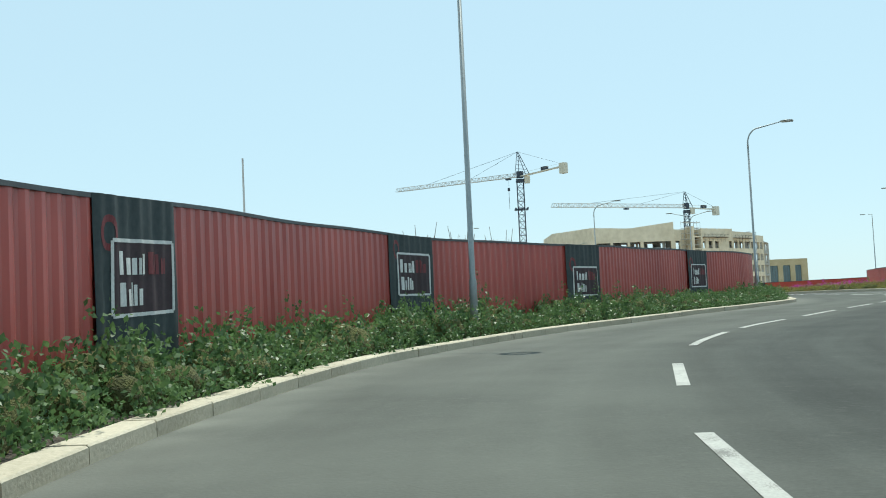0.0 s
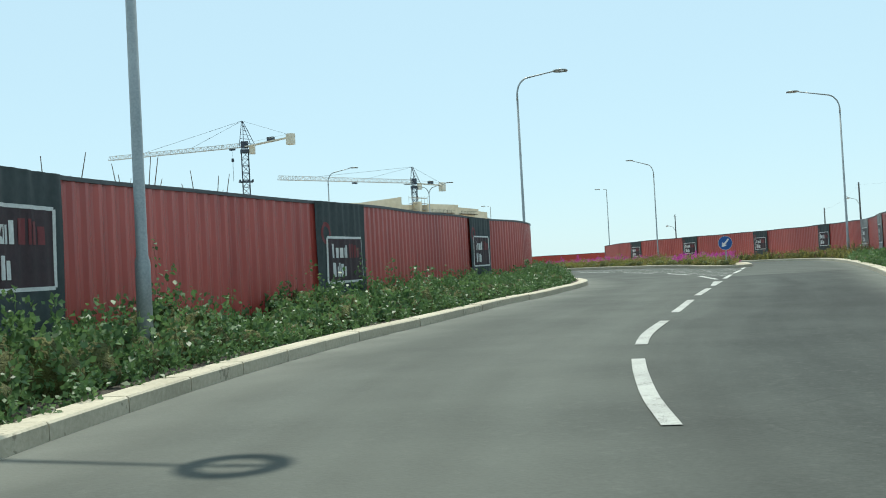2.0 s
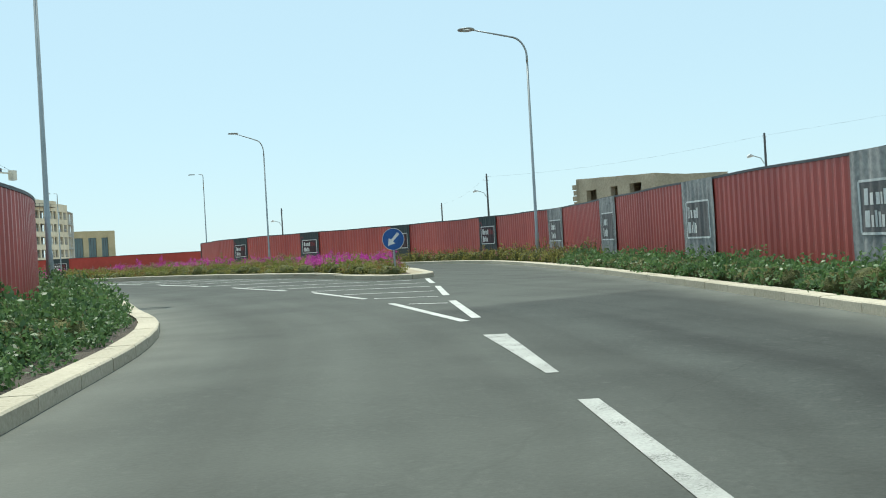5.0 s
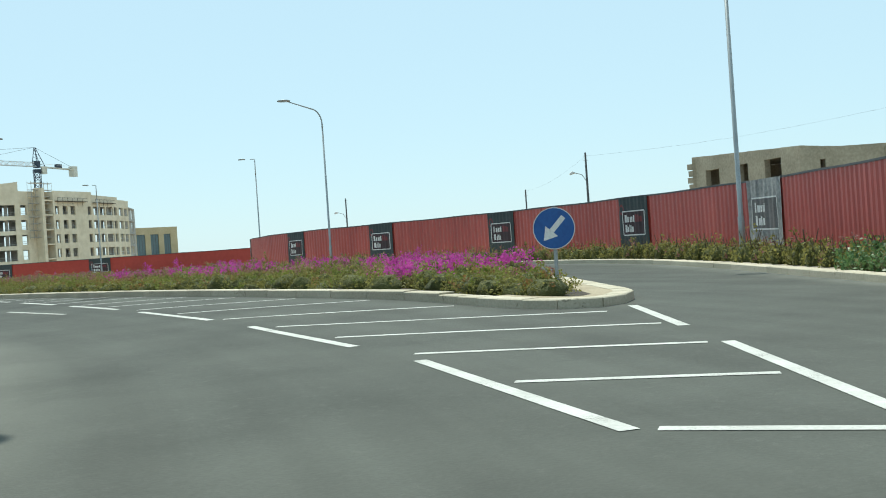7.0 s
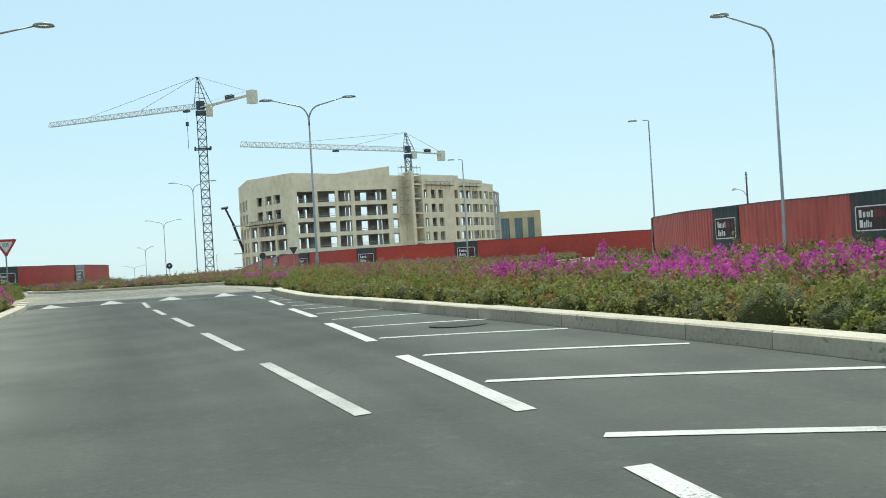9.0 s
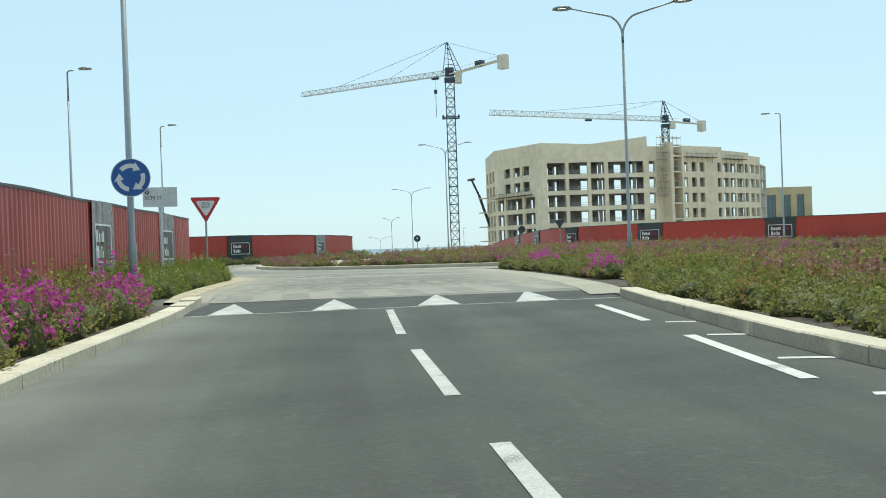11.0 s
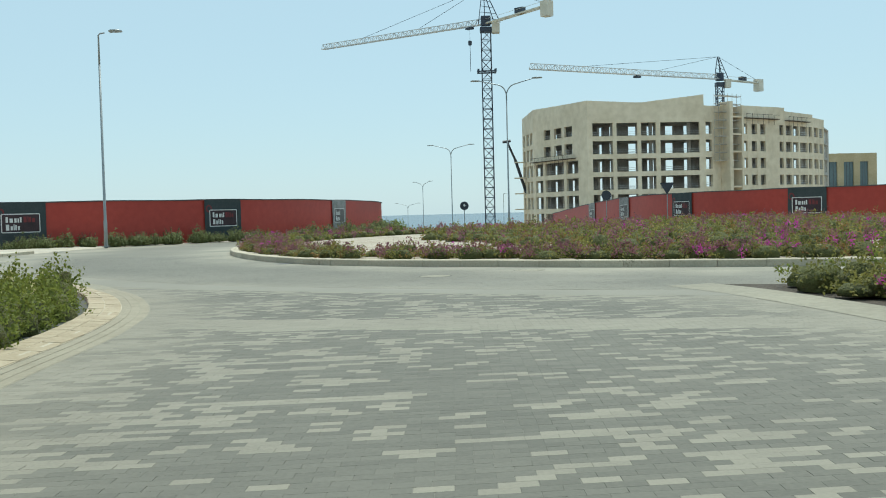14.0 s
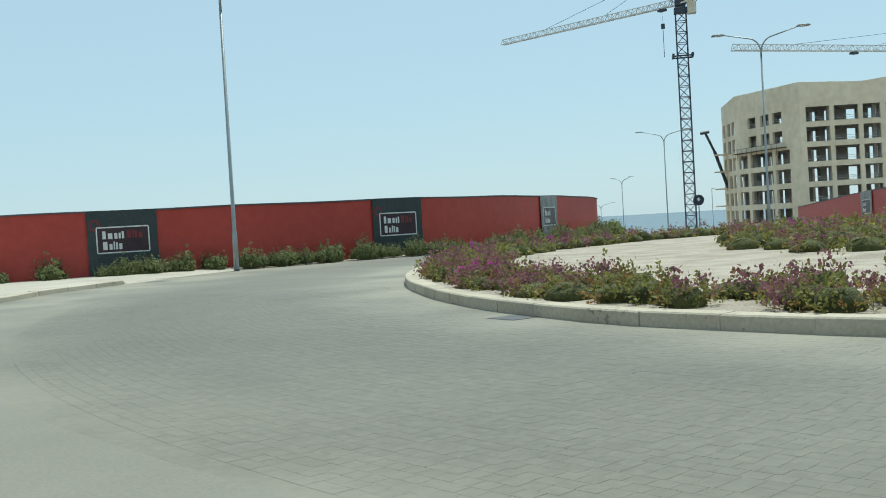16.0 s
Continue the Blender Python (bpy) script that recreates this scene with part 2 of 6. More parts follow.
M = dict(
    earth=mat("dry_earth", (0.20, 0.16, 0.11), (0.36, 0.31, 0.23), 0.95, 0.3, 14, 0.6, 0.03),
    asphalt=dusty(streaks(speckle(mat("asphalt", (0.0285, 0.0318, 0.0285), (0.050, 0.0550, 0.0492), 0.9, 0.5, 30, 0.6, 0.006, spec=0.22), (0.062, 0.065, 0.058), 120, 0.57, 9.0)), (0.215, 0.220, 0.188), 0.8, 0.5, 0.72),
    dark_asphalt=mat("dark_asphalt", (0.034, 0.037, 0.034), (0.066, 0.071, 0.064), 0.9, 1.6, 60, 0.7, 0.008, spec=0.25),
    paint=speckle(mat("road_paint", (0.39, 0.39, 0.36), (0.545, 0.545, 0.51), 0.8, 2.0, 30, 0.5, 0.004), (0.20, 0.20, 0.18), 55, 0.575, 1.6),
    worn_paint=speckle(mat("worn_road_paint", (0.28, 0.28, 0.257), (0.435, 0.435, 0.40), 0.8, 2.0, 40, 0.5, 0.004), (0.16, 0.16, 0.145), 70, 0.555, 3.0),
    kerb=speckle(mat("limestone_kerb", (0.34, 0.302, 0.222), (0.55, 0.495, 0.385), 0.9, 0.8, 22, 0.5, 0.01, objrand=0.3), (0.25, 0.222, 0.166), 16, 0.60, 1.4),
    soil=mat("bed_soil", (0.034, 0.028, 0.022), (0.095, 0.078, 0.058), 1.0, 1.5, 25, 0.8, 0.04),
    gravel=mat("pale_gravel", (0.27, 0.23, 0.175), (0.50, 0.44, 0.355), 0.95, 1.2, 35, 0.9, 0.03),
    red=mat("red_sheet", (0.31, 0.037, 0.028), (0.49, 0.088, 0.068), 0.40, 0.35, 5, 0.05, 0.004, drop=0.10, spec=0.75),
    cap=mat("grey_cap", (0.05, 0.055, 0.06), (0.10, 0.105, 0.11), 0.6, 2, 30, 0.1, 0.003),
    banner=mat("dark_banner", (0.022, 0.034, 0.036), (0.045, 0.058, 0.060), 0.7, 1.2, 12, 0.15, 0.01),
    faded=mat("faded_banner", (0.16, 0.165, 0.165), (0.36, 0.36, 0.35), 0.8, 1.5, 10, 0.3, 0.02),
    white=mat("white_print", (0.55, 0.55, 0.54), (0.75, 0.75, 0.73), 0.6, 3, 30, 0.05, 0.002),
    logo_red=mat("dull_red_print", (0.13, 0.016, 0.02), (0.20, 0.025, 0.03), 0.6, 3, 30, 0.05, 0.002),
    pole=mat("grey_pole", (0.24, 0.27, 0.275), (0.36, 0.39, 0.40), 0.45, 1.5, 40, 0.05, 0.002, metal=0.3),
    dark=mat("dark_metal", (0.015, 0.02, 0.03), (0.04, 0.05, 0.07), 0.5, 2, 30, 0.05, 0.002),
    leaf=leaf_mat("hedge_leaf", (0.034, 0.084, 0.030), (0.175, 0.285, 0.105), glow=0.4, rough=0.46, spec=0.38),
    leaf2=leaf_mat("shrub_leaf", (0.060, 0.068, 0.018), (0.375, 0.348, 0.106)),
    leaf4=leaf_mat("greyish_leaf", (0.085, 0.110, 0.045), (0.30, 0.335, 0.150)),
    leaf3=leaf_mat("spurge_leaf", (0.060, 0.088, 0.018), (0.305, 0.345, 0.078)),
    pink=leaf_mat("magenta_bract", (0.36, 0.034, 0.24), (0.66, 0.11, 0.46)),
    rose=leaf_mat("dusky_rose_bract", (0.16, 0.070, 0.080), (0.34, 0.165, 0.185)),
    rust=leaf_mat("rusty_leaf", (0.16, 0.085, 0.032), (0.36, 0.225, 0.085)),
    dusty=leaf_mat("dusty_pink_bract", (0.19, 0.085, 0.075), (0.40, 0.205, 0.19)),
    pale_flower=leaf_mat("pale_yellow_flower", (0.42, 0.40, 0.18), (0.66, 0.62, 0.34)),
    bark=mat("bark", (0.06, 0.045, 0.03), (0.14, 0.10, 0.07), 0.9, 4, 30, 0.3, 0.01),
    # darker than the leaves: the shade inside a bush is in this colour
    core=mat("shaded_foliage", (0.036, 0.043, 0.010), (0.145, 0.150, 0.040), 0.9, 9, 45, 1.0, 0.05, island=0.3),
    concrete=mat("raw_concrete", (0.63, 0.54, 0.40), (0.81, 0.715, 0.56), 0.9, 0.10, 0.6, 0.05, 0.02),
    stone=mat("limestone_block", (0.26, 0.23, 0.17), (0.42, 0.37, 0.28), 0.9, 0.4, 5, 0.3, 0.02),
    glass=mat("bluish_glass", (0.09, 0.14, 0.155), (0.15, 0.21, 0.225), 0.15, 0.3, 3, 0, 0),
    crane_dark=mat("crane_blue", (0.02, 0.03, 0.05), (0.05, 0.065, 0.095), 0.5, 0.4, 5, 0, 0),
    crane_pale=mat("crane_cream", (0.52, 0.485, 0.39), (0.72, 0.68, 0.58), 0.5, 0.4, 5, 0, 0),
    sign_blue=mat("sign_blue", (0.010, 0.07, 0.26), (0.016, 0.10, 0.34), 0.4, 3, 20, 0, 0),
    sign_red=mat("sign_red", (0.42, 0.02, 0.025), (0.52, 0.035, 0.04), 0.4, 3, 20, 0, 0),
    sign_grey=mat("sign_back", (0.45, 0.46, 0.46), (0.62, 0.63, 0.63), 0.5, 2, 20, 0, 0),
    black=mat("black_letter", (0.01, 0.01, 0.01), (0.03, 0.03, 0.03), 0.6, 3, 20, 0, 0),
    paver=dusty(mat("grey_paver", (0.091, 0.090, 0.073), (0.148, 0.144, 0.117), 0.85, 0.45, 30, 0.25, 0.003, island=0.45), (0.30, 0.278, 0.215), 0.9, 1.5),
    paver_one=mat("grey_paver_piece", (0.091, 0.090, 0.073), (0.148, 0.144, 0.117), 0.85, 0.45, 30, 0.25, 0.003, objrand=0.45),
    walk_one=mat("crossing_grey_piece", (0.128, 0.124, 0.102), (0.198, 0.190, 0.158), 0.85, 0.8, 30, 0.25, 0.003, objrand=0.35),
    pale_one=mat("crossing_pale_piece", (0.172, 0.165, 0.134), (0.246, 0.236, 0.194), 0.85, 0.5, 40, 0.25, 0.003, objrand=0.3),
    paver_walk=mat("crossing_grey_paver", (0.128, 0.124, 0.102), (0.198, 0.190, 0.158), 0.85, 0.8, 30, 0.25, 0.003, island=0.35),
    paver_pale=mat("pale_paver", (0.172, 0.165, 0.134), (0.246, 0.236, 0.194), 0.85, 0.5, 40, 0.25, 0.003, island=0.3),
    joint=mat("joint_sand", (0.13, 0.127, 0.108), (0.19, 0.185, 0.157), 0.95, 0.5, 40, 0.3, 0.004),
    setts=dusty(mat("pale_setts", (0.104, 0.102, 0.083), (0.170, 0.164, 0.136), 0.85, 0.22, 14, 0.4, 0.006), (0.315, 0.296, 0.232), 0.8, 0.5),
    sett_piece=dusty(mat("sett_stone", (0.104, 0.102, 0.083), (0.178, 0.172, 0.143), 0.85, 0.22, 14, 0.4, 0.006, island=0.22), (0.315, 0.296, 0.232), 0.8, 0.5),
    dust=mat("pale_dust", (0.36, 0.33, 0.27), (0.52, 0.48, 0.40), 0.95, 0.6, 20, 0.3, 0.01),
    sea=mat("sea", (0.035, 0.075, 0.10), (0.055, 0.10, 0.13), 0.25, 0.003, 0.05, 0.3, 0.5),
)

M["paver_light"] = mat("faded_paver", (0.180, 0.170, 0.134), (0.258, 0.243, 0.192), 0.85, 0.5, 40, 0.25, 0.003, island=0.4)
M["light_one"] = mat("faded_paver_piece", (0.180, 0.170, 0.134), (0.258, 0.243, 0.192), 0.85, 0.5, 40, 0.25, 0.003, objrand=0.4)
M["edge_sett"] = mat("pale_edge_sett", (0.225, 0.203, 0.148), (0.315, 0.288, 0.215), 0.9, 0.7, 18, 0.3, 0.004, objrand=0.3)
M["red_cloth"] = mat("red_smooth_sheet", (0.35, 0.033, 0.021), (0.44, 0.050, 0.032), 0.5, 0.25, 3, 0.03, 0.004)
# darker, greyer copy of the concrete, with interior shade put into its colour
M["shaded_grey"] = mat("shaded_grey_concrete", (0.36, 0.34, 0.31), (0.50, 0.475, 0.43), 0.9, 0.2, 1.5, 0.05, 0.02)
M["band"] = mat("pale_block_band", (0.208, 0.194, 0.148), (0.300, 0.281, 0.216), 0.9, 0.5, 12, 0.3, 0.004)
M["apron"] = mat("cream_stone_band", (0.27, 0.222, 0.145), (0.44, 0.375, 0.265), 0.9, 1.6, 20, 0.5, 0.008, objrand=0.3)
M["mortar"] = mat("pale_mortar", (0.34, 0.30, 0.225), (0.50, 0.45, 0.35), 0.95, 2.0, 30, 0.4, 0.006)

# ---- plan ----
KY = [-400, -60, 0, 12, 25, 38, 54, 72, 90, 104, 120, 140, 165, 185, 200, 228, 278, 330, 400, 700, 6000]
KZ = [-9, -2.6, -1.28, -0.88, -0.6, -0.3, -0.08, 0.13, 0.27, 0.36, 0.30, 0.30, 0.3, 0.2, -0.3, -1.7, -4.6, -7.5, -11.5, -40, -60]


def gz(y):
    return float(np.mean(np.interp([y - 4, y - 2, y, y + 2, y + 4], KY, KZ)))


def rz(x, y):
    """Height of the carriageway: the ground, and the raised crossing table."""
    up = min(max((y - (99.5 + 0.14 * (x - 17.7))) / 2.8, 0), 1)
    down = min(max((127.0 - y) / 3.0, 0), 1)
    # the bend is banked: the hatched side lies higher than the lane
    bank = float(np.interp(y, [43, 52, 60, 64, 72, 78, 84, 90, 96, 99], [0, 0.02, 0.05, 0.09, 0.11, 0.10, 0.08, 0.05, 0.02, 0]))
    mid = float(np.interp(y, [40, 45.6, 54.3, 63, 72, 80.8, 89.5, 98.4], [14.6, 17.4, 20.5, 22.06, 22.1, 21.3, 20.4, 19.5]))
    bank *= 1.3 * math.tanh(max((x - mid) / (24.25 - mid), 0) / 1.05) * min(max((36 - x) / 5, 0), 1)
    return gz(y) + 0.05 * up * down + bank


def smooth(pts, step=0.5):
    """A rounded line through the points, in even steps."""
    p = [np.array(q, float) for q in pts]
    p = [2 * p[0] - p[1]] + p + [2 * p[-1] - p[-2]]
    out = []
    for a, b, c, d in zip(p, p[1:], p[2:], p[3:]):
        for t in np.linspace(0, 1, 24, endpoint=False):
            out.append(0.5 * (2 * b + (c - a) * t + (2 * a - 5 * b + 4 * c - d) * t * t + (3 * b - a - 3 * c + d) * t ** 3))
    out.append(p[-2])
    out = np.array(out)
    s = np.r_[0, np.cumsum(np.hypot(*np.diff(out, axis=0).T))]
    n = max(int(round(s[-1] / step)), 1)
    u = np.linspace(0, s[-1], n + 1)
    return np.stack([np.interp(u, s, out[:, 0]), np.interp(u, s, out[:, 1])], 1)


def normals(line):
    """Unit normals, to the left of the way along the line."""
    t = np.gradient(line, axis=0)
    t /= np.linalg.norm(t, axis=1)[:, None]
    return np.stack([-t[:, 1], t[:, 0]], 1)


def aside(line, d):
    return line + normals(line) * d


KERB_L = smooth([(-2.9, -22), (-2.95, -8), (-2.95, 2), (-2.75, 7.95), (-2.15, 12.2), (-1.2, 16.6), (-0.26, 19.3), (1.33, 22.9), (3.22, 26.4), (4.48, 28.4), (5.42, 29.8), (6.5, 31.5), (7.55, 33.12), (8.2, 34.2), (9.08, 35.5), (10.4, 37.3), (12.25, 40.25), (14.45, 44.0), (16.0, 47.4), (17.1, 51.1), (17.75, 53.2), (18.4, 55.5), (19.15, 59), (19.6, 62.5), (19.75, 67), (19.5, 73), (18.9, 79.5), (18.15, 84.5), (17.5, 90.2), (16.95, 97.8), (16.45, 102.6), (15.9, 106), (15.4, 110.5), (15.0, 115), (14.7, 119), (14.0, 122.3), (12.3, 126.4), (9.9, 130.1), (5, 133.5), (-4, 136.5), (-16, 139)])
FENCE_L = smooth([(-4.6, -22), (-4.75, -8), (-4.75, 2), (-4.4, 8), (-3.6, 13.1), (-2.4, 18.6), (-0.65, 23.9), (1.6, 27.9), (4.3, 31.7), (7.2, 36.8), (10.4, 42.3), (13.5, 47.0), (15.25, 51.4), (16.5, 56.5), (17.2, 62), (17.3, 68), (16.8, 76), (15.7, 86), (14.4, 95.8), (13.35, 105), (12.75, 113.4), (12.1, 120.3), (10.2, 124.2), (6, 128), (-2, 131.5), (-16, 135)])
KERB_R = smooth([(6.4, -22), (6.5, -8), (7.0, 1), (8.5, 9), (10.8, 17), (13.5, 24), (16, 29.2), (18.86, 33.8), (21.2, 37.4), (25.3, 43.4), (29.9, 50.4), (33.7, 56.3), (37.3, 61.9), (39.6, 65.8), (42.2, 71), (43.9, 77), (44.3, 84), (43.4, 92), (41.9, 100), (41.5, 108), (42.6, 115), (46, 121), (54, 125)])
FENCE_R = smooth([(9.3, -22), (9.4, -8), (9.9, 1), (11.5, 9), (13.8, 17), (16.3, 23.4), (19, 28.9), (22.2, 34.2), (26.3, 40.8), (31.2, 49), (36.8, 57.6), (42.2, 65.9), (46.0, 75.9), (47.8, 86.9), (47.35, 96.4), (46.75, 102), (46.4, 106.6), (46.8, 113), (49.4, 120.2), (56, 123.5), (66, 126)])
KERB_V4 = smooth([(-22, 141.2), (-8, 141.4), (-1.6, 142.0), (0.75, 144.2), (0.45, 147.3), (0.6, 150.6), (1.1, 156), (3, 161.3), (6.3, 165.4), (10, 169.8), (13.2, 175.5), (14.6, 184), (13.5, 200), (9, 240), (2, 300), (-6, 360)])
FENCE_V4 = smooth([(-40, 146), (-22, 150.0), (-10, 153.2), (-2.7, 156.8), (5.4, 163.5), (8.5, 168), (11.0, 174.5), (12.8, 183), (13.0, 188.5), (9, 192), (0, 193)])
FENCE_F3 = smooth([(125, 141), (100, 143), (75, 148), (60, 154), (48.5, 161.8), (39.3, 168.6), (34.4, 177), (32.2, 187.3), (31.0, 199), (29.5, 217)])
ISLE_W = smooth([(29.12, 58.08), (28.45, 57.9), (27.9, 58.3), (27.72, 59.3), (27.85, 61), (28.0, 63), (27.9, 65), (27.6, 68), (27.2, 71.5), (26.78, 75), (26.35, 78.4), (25.97, 81.5), (25.65, 84.2), (25.32, 86.8), (24.95, 90.2), (24.86, 94), (24.86, 98), (24.92, 101), (24.95, 105), (24.75, 110), (24.35, 116), (23.6, 121.5), (22.9, 124.1)])
ISLE_E = smooth([(29.12, 58.08), (29.9, 58.75), (31.0, 60.7), (33.8, 65.8), (36.2, 71.3), (37.8, 77), (38.6, 84), (38.2, 92), (37.0, 100), (37.2, 108), (38.8, 115), (37.5, 119.5), (33, 121.3), (27.5, 122.6), (23.8, 123.9), (22.9, 124.1)])
RB, RB_R = (32.0, 150.3), 22.45
RK = (32.4, 149.9)


# ---- small builders ----
def mesh_from(name, verts, faces, material, smooth_shade=False):
    me = bpy.data.meshes.new(name)
    me.from_pydata([tuple(v) for v in verts], [], faces)
    me.materials.append(material)
    if smooth_shade:
        me.shade_smooth()
    return me


def child(name, me, parent, label=""):
    ob = new(name, me)
    if parent is not None:
        ob.parent = parent
    return tagged(ob, label) if label else ob


def part(name, bm, material, parent, label="", smooth_shade=False):
    me = bpy.data.meshes.new(name)
    bm.to_mesh(me)
    bm.free()
    me.materials.append(material)
    if smooth_shade:
        me.shade_smooth()
    return child(name, me, parent, label)


def thing(name, m=None, label="", category="", group="", kind=""):
    ob = new(name)
    ob.empty_display_size = 0.2
    if m is not None:
        ob.matrix_world = m
    return tagged(ob, label, category, group, kind)


def box(bm, x0, y0, z0, x1, y1, z1, m=None):
    v = [bm.verts.new(c) for c in ((x0, y0, z0), (x1, y0, z0), (x1, y1, z0), (x0, y1, z0), (x0, y0, z1), (x1, y0, z1), (x1, y1, z1), (x0, y1, z1))]
    if m is not None:
        for q in v:
            q.co = m @ q.co
    for f in ((3, 2, 1, 0), (4, 5, 6, 7), (0, 1, 5, 4), (1, 2, 6, 5), (2, 3, 7, 6), (3, 0, 4, 7)):
        bm.faces.new([v[i] for i in f])
    return v


def tube(bm, pts, radii, sides=10):
    """A round bar along 3D points."""
    pts = [Vector(p) for p in pts]
    if not hasattr(radii, "__len__"):
        radii = [radii] * len(pts)
    rings = []
    for i, (p, r) in enumerate(zip(pts, radii)):
        d = (pts[min(i + 1, len(pts) - 1)] - pts[max(i - 1, 0)]).normalized()
        a = d.orthogonal().normalized() if i == 0 else (rings_axis - d * rings_axis.dot(d)).normalized()
        rings_axis = a
        b = d.cross(a)
        rings.append([bm.verts.new(p + (a * math.cos(k * math.tau / sides) + b * math.sin(k * math.tau / sides)) * r) for k in range(sides)])
    for p, q in zip(rings, rings[1:]):
        for k in range(sides):
            bm.faces.new((p[k], p[(k + 1) % sides], q[(k + 1) % sides], q[k]))
    bm.faces.new(rings[0][::-1])
    bm.faces.new(rings[-1])


def sheet(name, xs, ys, height, material, label, category, parent=None):
    verts = [(x, y, height(x, y)) for y in ys for x in xs]
    n = len(xs)
    faces = [(j * n + i, j * n + i + 1, (j + 1) * n + i + 1, (j + 1) * n + i) for j in range(len(ys) - 1) for i in range(n - 1)]
    return tagged(child(name, mesh_from(name, verts, faces, material, True), parent), label, category, kind="structure")


def ribbon(lines, height):
    """Vertices and faces of a strip across several lines that run side by side; height takes x, y and the line's number."""
    n = len(lines[0])
    verts = [(p[0], p[1], height(p[0], p[1], k)) for k, l in enumerate(lines) for p in l]
    faces = [(k * n + i, k * n + i + 1, (k + 1) * n + i + 1, (k + 1) * n + i) for k in range(len(lines) - 1) for i in range(n - 1)]
    return verts, faces


# ---- ground, sea and road ----
gx = sorted(set([-4500, -2500, -1500, -800, -400, -200, -120] + list(range(-80, 161, 8)) + [200, 300, 450, 700, 1200, 2000, 4500]))
gy = sorted(set([-400, -250, -150, -100] + list(range(-60, 420, 6)) + [450, 500, 560, 620, 700, 760]))
sheet("ground", gx, gy, lambda x, y: gz(y) - 0.14, M["earth"], "dry pale earth sloping down towards the sea", "ground")
sheet("sea", [-4900, -2000, -500, 500, 2000, 4900], [420, 900, 1500, 2500, 3600, 4900], lambda x, y: -15.0, M["sea"], "calm hazy blue sea out to the horizon", "sea")
road = sheet("road", np.arange(-12, 68, 0.5), np.arange(-30, 133.1, 0.5), rz, M["asphalt"], "worn grey asphalt road surface, dusty along the kerbs", "road")

bm = bmesh.new()
bm.from_mesh(road.data)
far_off = [f for f in bm.faces if not np.interp(f.calc_center_median().y, FENCE_L[:380, 1], FENCE_L[:380, 0]) - 0.6 < f.calc_center_median().x < np.interp(min(f.calc_center_median().y, 120), FENCE_R[:400, 1], FENCE_R[:400, 0]) + 0.6]
bmesh.ops.delete(bm, geom=far_off, context="FACES")
bm.to_mesh(road.data)
bm.free()


def add_dust(ob, amount):
    """Stores how much dust lies at each point of a mesh."""
    co = np.array([v.co[:2] for v in ob.data.vertices])
    ob.data.attributes.new("dust", "FLOAT", "POINT").data.foreach_set("value", np.asarray(amount(co), np.float32))


def gap_to(co, line):
    """Distance of each point to a line."""
    out = np.full(len(co), 99.0)
    for q in line[::2]:
        out = np.minimum(out, np.hypot(co[:, 0] - q[0], co[:, 1] - q[1]))
    return out


def road_dust(co):
    g_ = gap_to(co, KERB_L)
    d = np.maximum(np.exp(-(g_ / 1.35) ** 2) * 0.72, np.exp(-(g_ / 0.4) ** 2))
    d = np.maximum(d, np.exp(-(gap_to(co, KERB_R) / 0.8) ** 2) * 0.7)
    d = np.maximum(d, np.exp(-(gap_to(co, ISLE_W) / 0.5) ** 2) * 0.35)
    d = np.maximum(d, np.exp(-(g_ / 1.9) ** 2) * 0.62 * np.interp(co[:, 1], [66, 78, 100], [0, 1, 1]))
    # ground that no wheel sweeps, inside the hatching
    lo = np.interp(co[:, 1], [43, 48, 55, 62, 69, 81, 93], [19.2, 21.6, 23.3, 24.4, 24.7, 24.6, 24.5])
    hi = np.interp(co[:, 1], [43, 48, 53, 58, 75, 90, 93], [19.2, 21.9, 25.2, 28.6, 27.6, 25.7, 24.6])
    inside = np.clip(np.minimum(co[:, 0] - lo, hi - co[:, 0]) / 0.5 + 0.3, 0, 1)
    d = np.maximum(d, inside * 0.29 * (co[:, 1] > 43) * (co[:, 1] < 93))
    # the older stretch before the island is greyer
    grey = np.interp(co[:, 1], [0, 25, 50, 70, 86], [0.44, 0.38, 0.30, 0.20, 0.11])
    return np.maximum(d, grey * (1 - 0.92 * np.clip((g_ - 3.7) / 2.3, 0, 1) * (co[:, 1] < 46)))


add_dust(road, road_dust)
# across and along the carriageway, for wear that follows the traffic
co_ = np.array([v.co[:2] for v in road.data.vertices])
mid_x = np.interp(co_[:, 1], KERB_L[:380, 1], KERB_L[:380, 0])
slope_ = np.gradient(np.interp(np.arange(-31, 135, 0.5), KERB_L[:380, 1], KERB_L[:380, 0]), 0.5)
lean_ = np.interp(co_[:, 1], np.arange(-31, 135, 0.5), slope_)
lane_xy = np.stack([(co_[:, 0] - mid_x) / np.sqrt(1 + lean_ ** 2), co_[:, 1] * np.sqrt(1 + lean_ ** 2), np.zeros(len(co_))], 1)
road.data.attributes.new("lane", "FLOAT_VECTOR", "POINT").data.foreach_set("vector", lane_xy.astype(np.float32).ravel())


def resample(line, n):
    s = np.r_[0, np.cumsum(np.hypot(*np.diff(line, axis=0).T))]
    u = np.linspace(0, s[-1], n)
    return np.stack([np.interp(u, s, line[:, 0]), np.interp(u, s, line[:, 1])], 1)


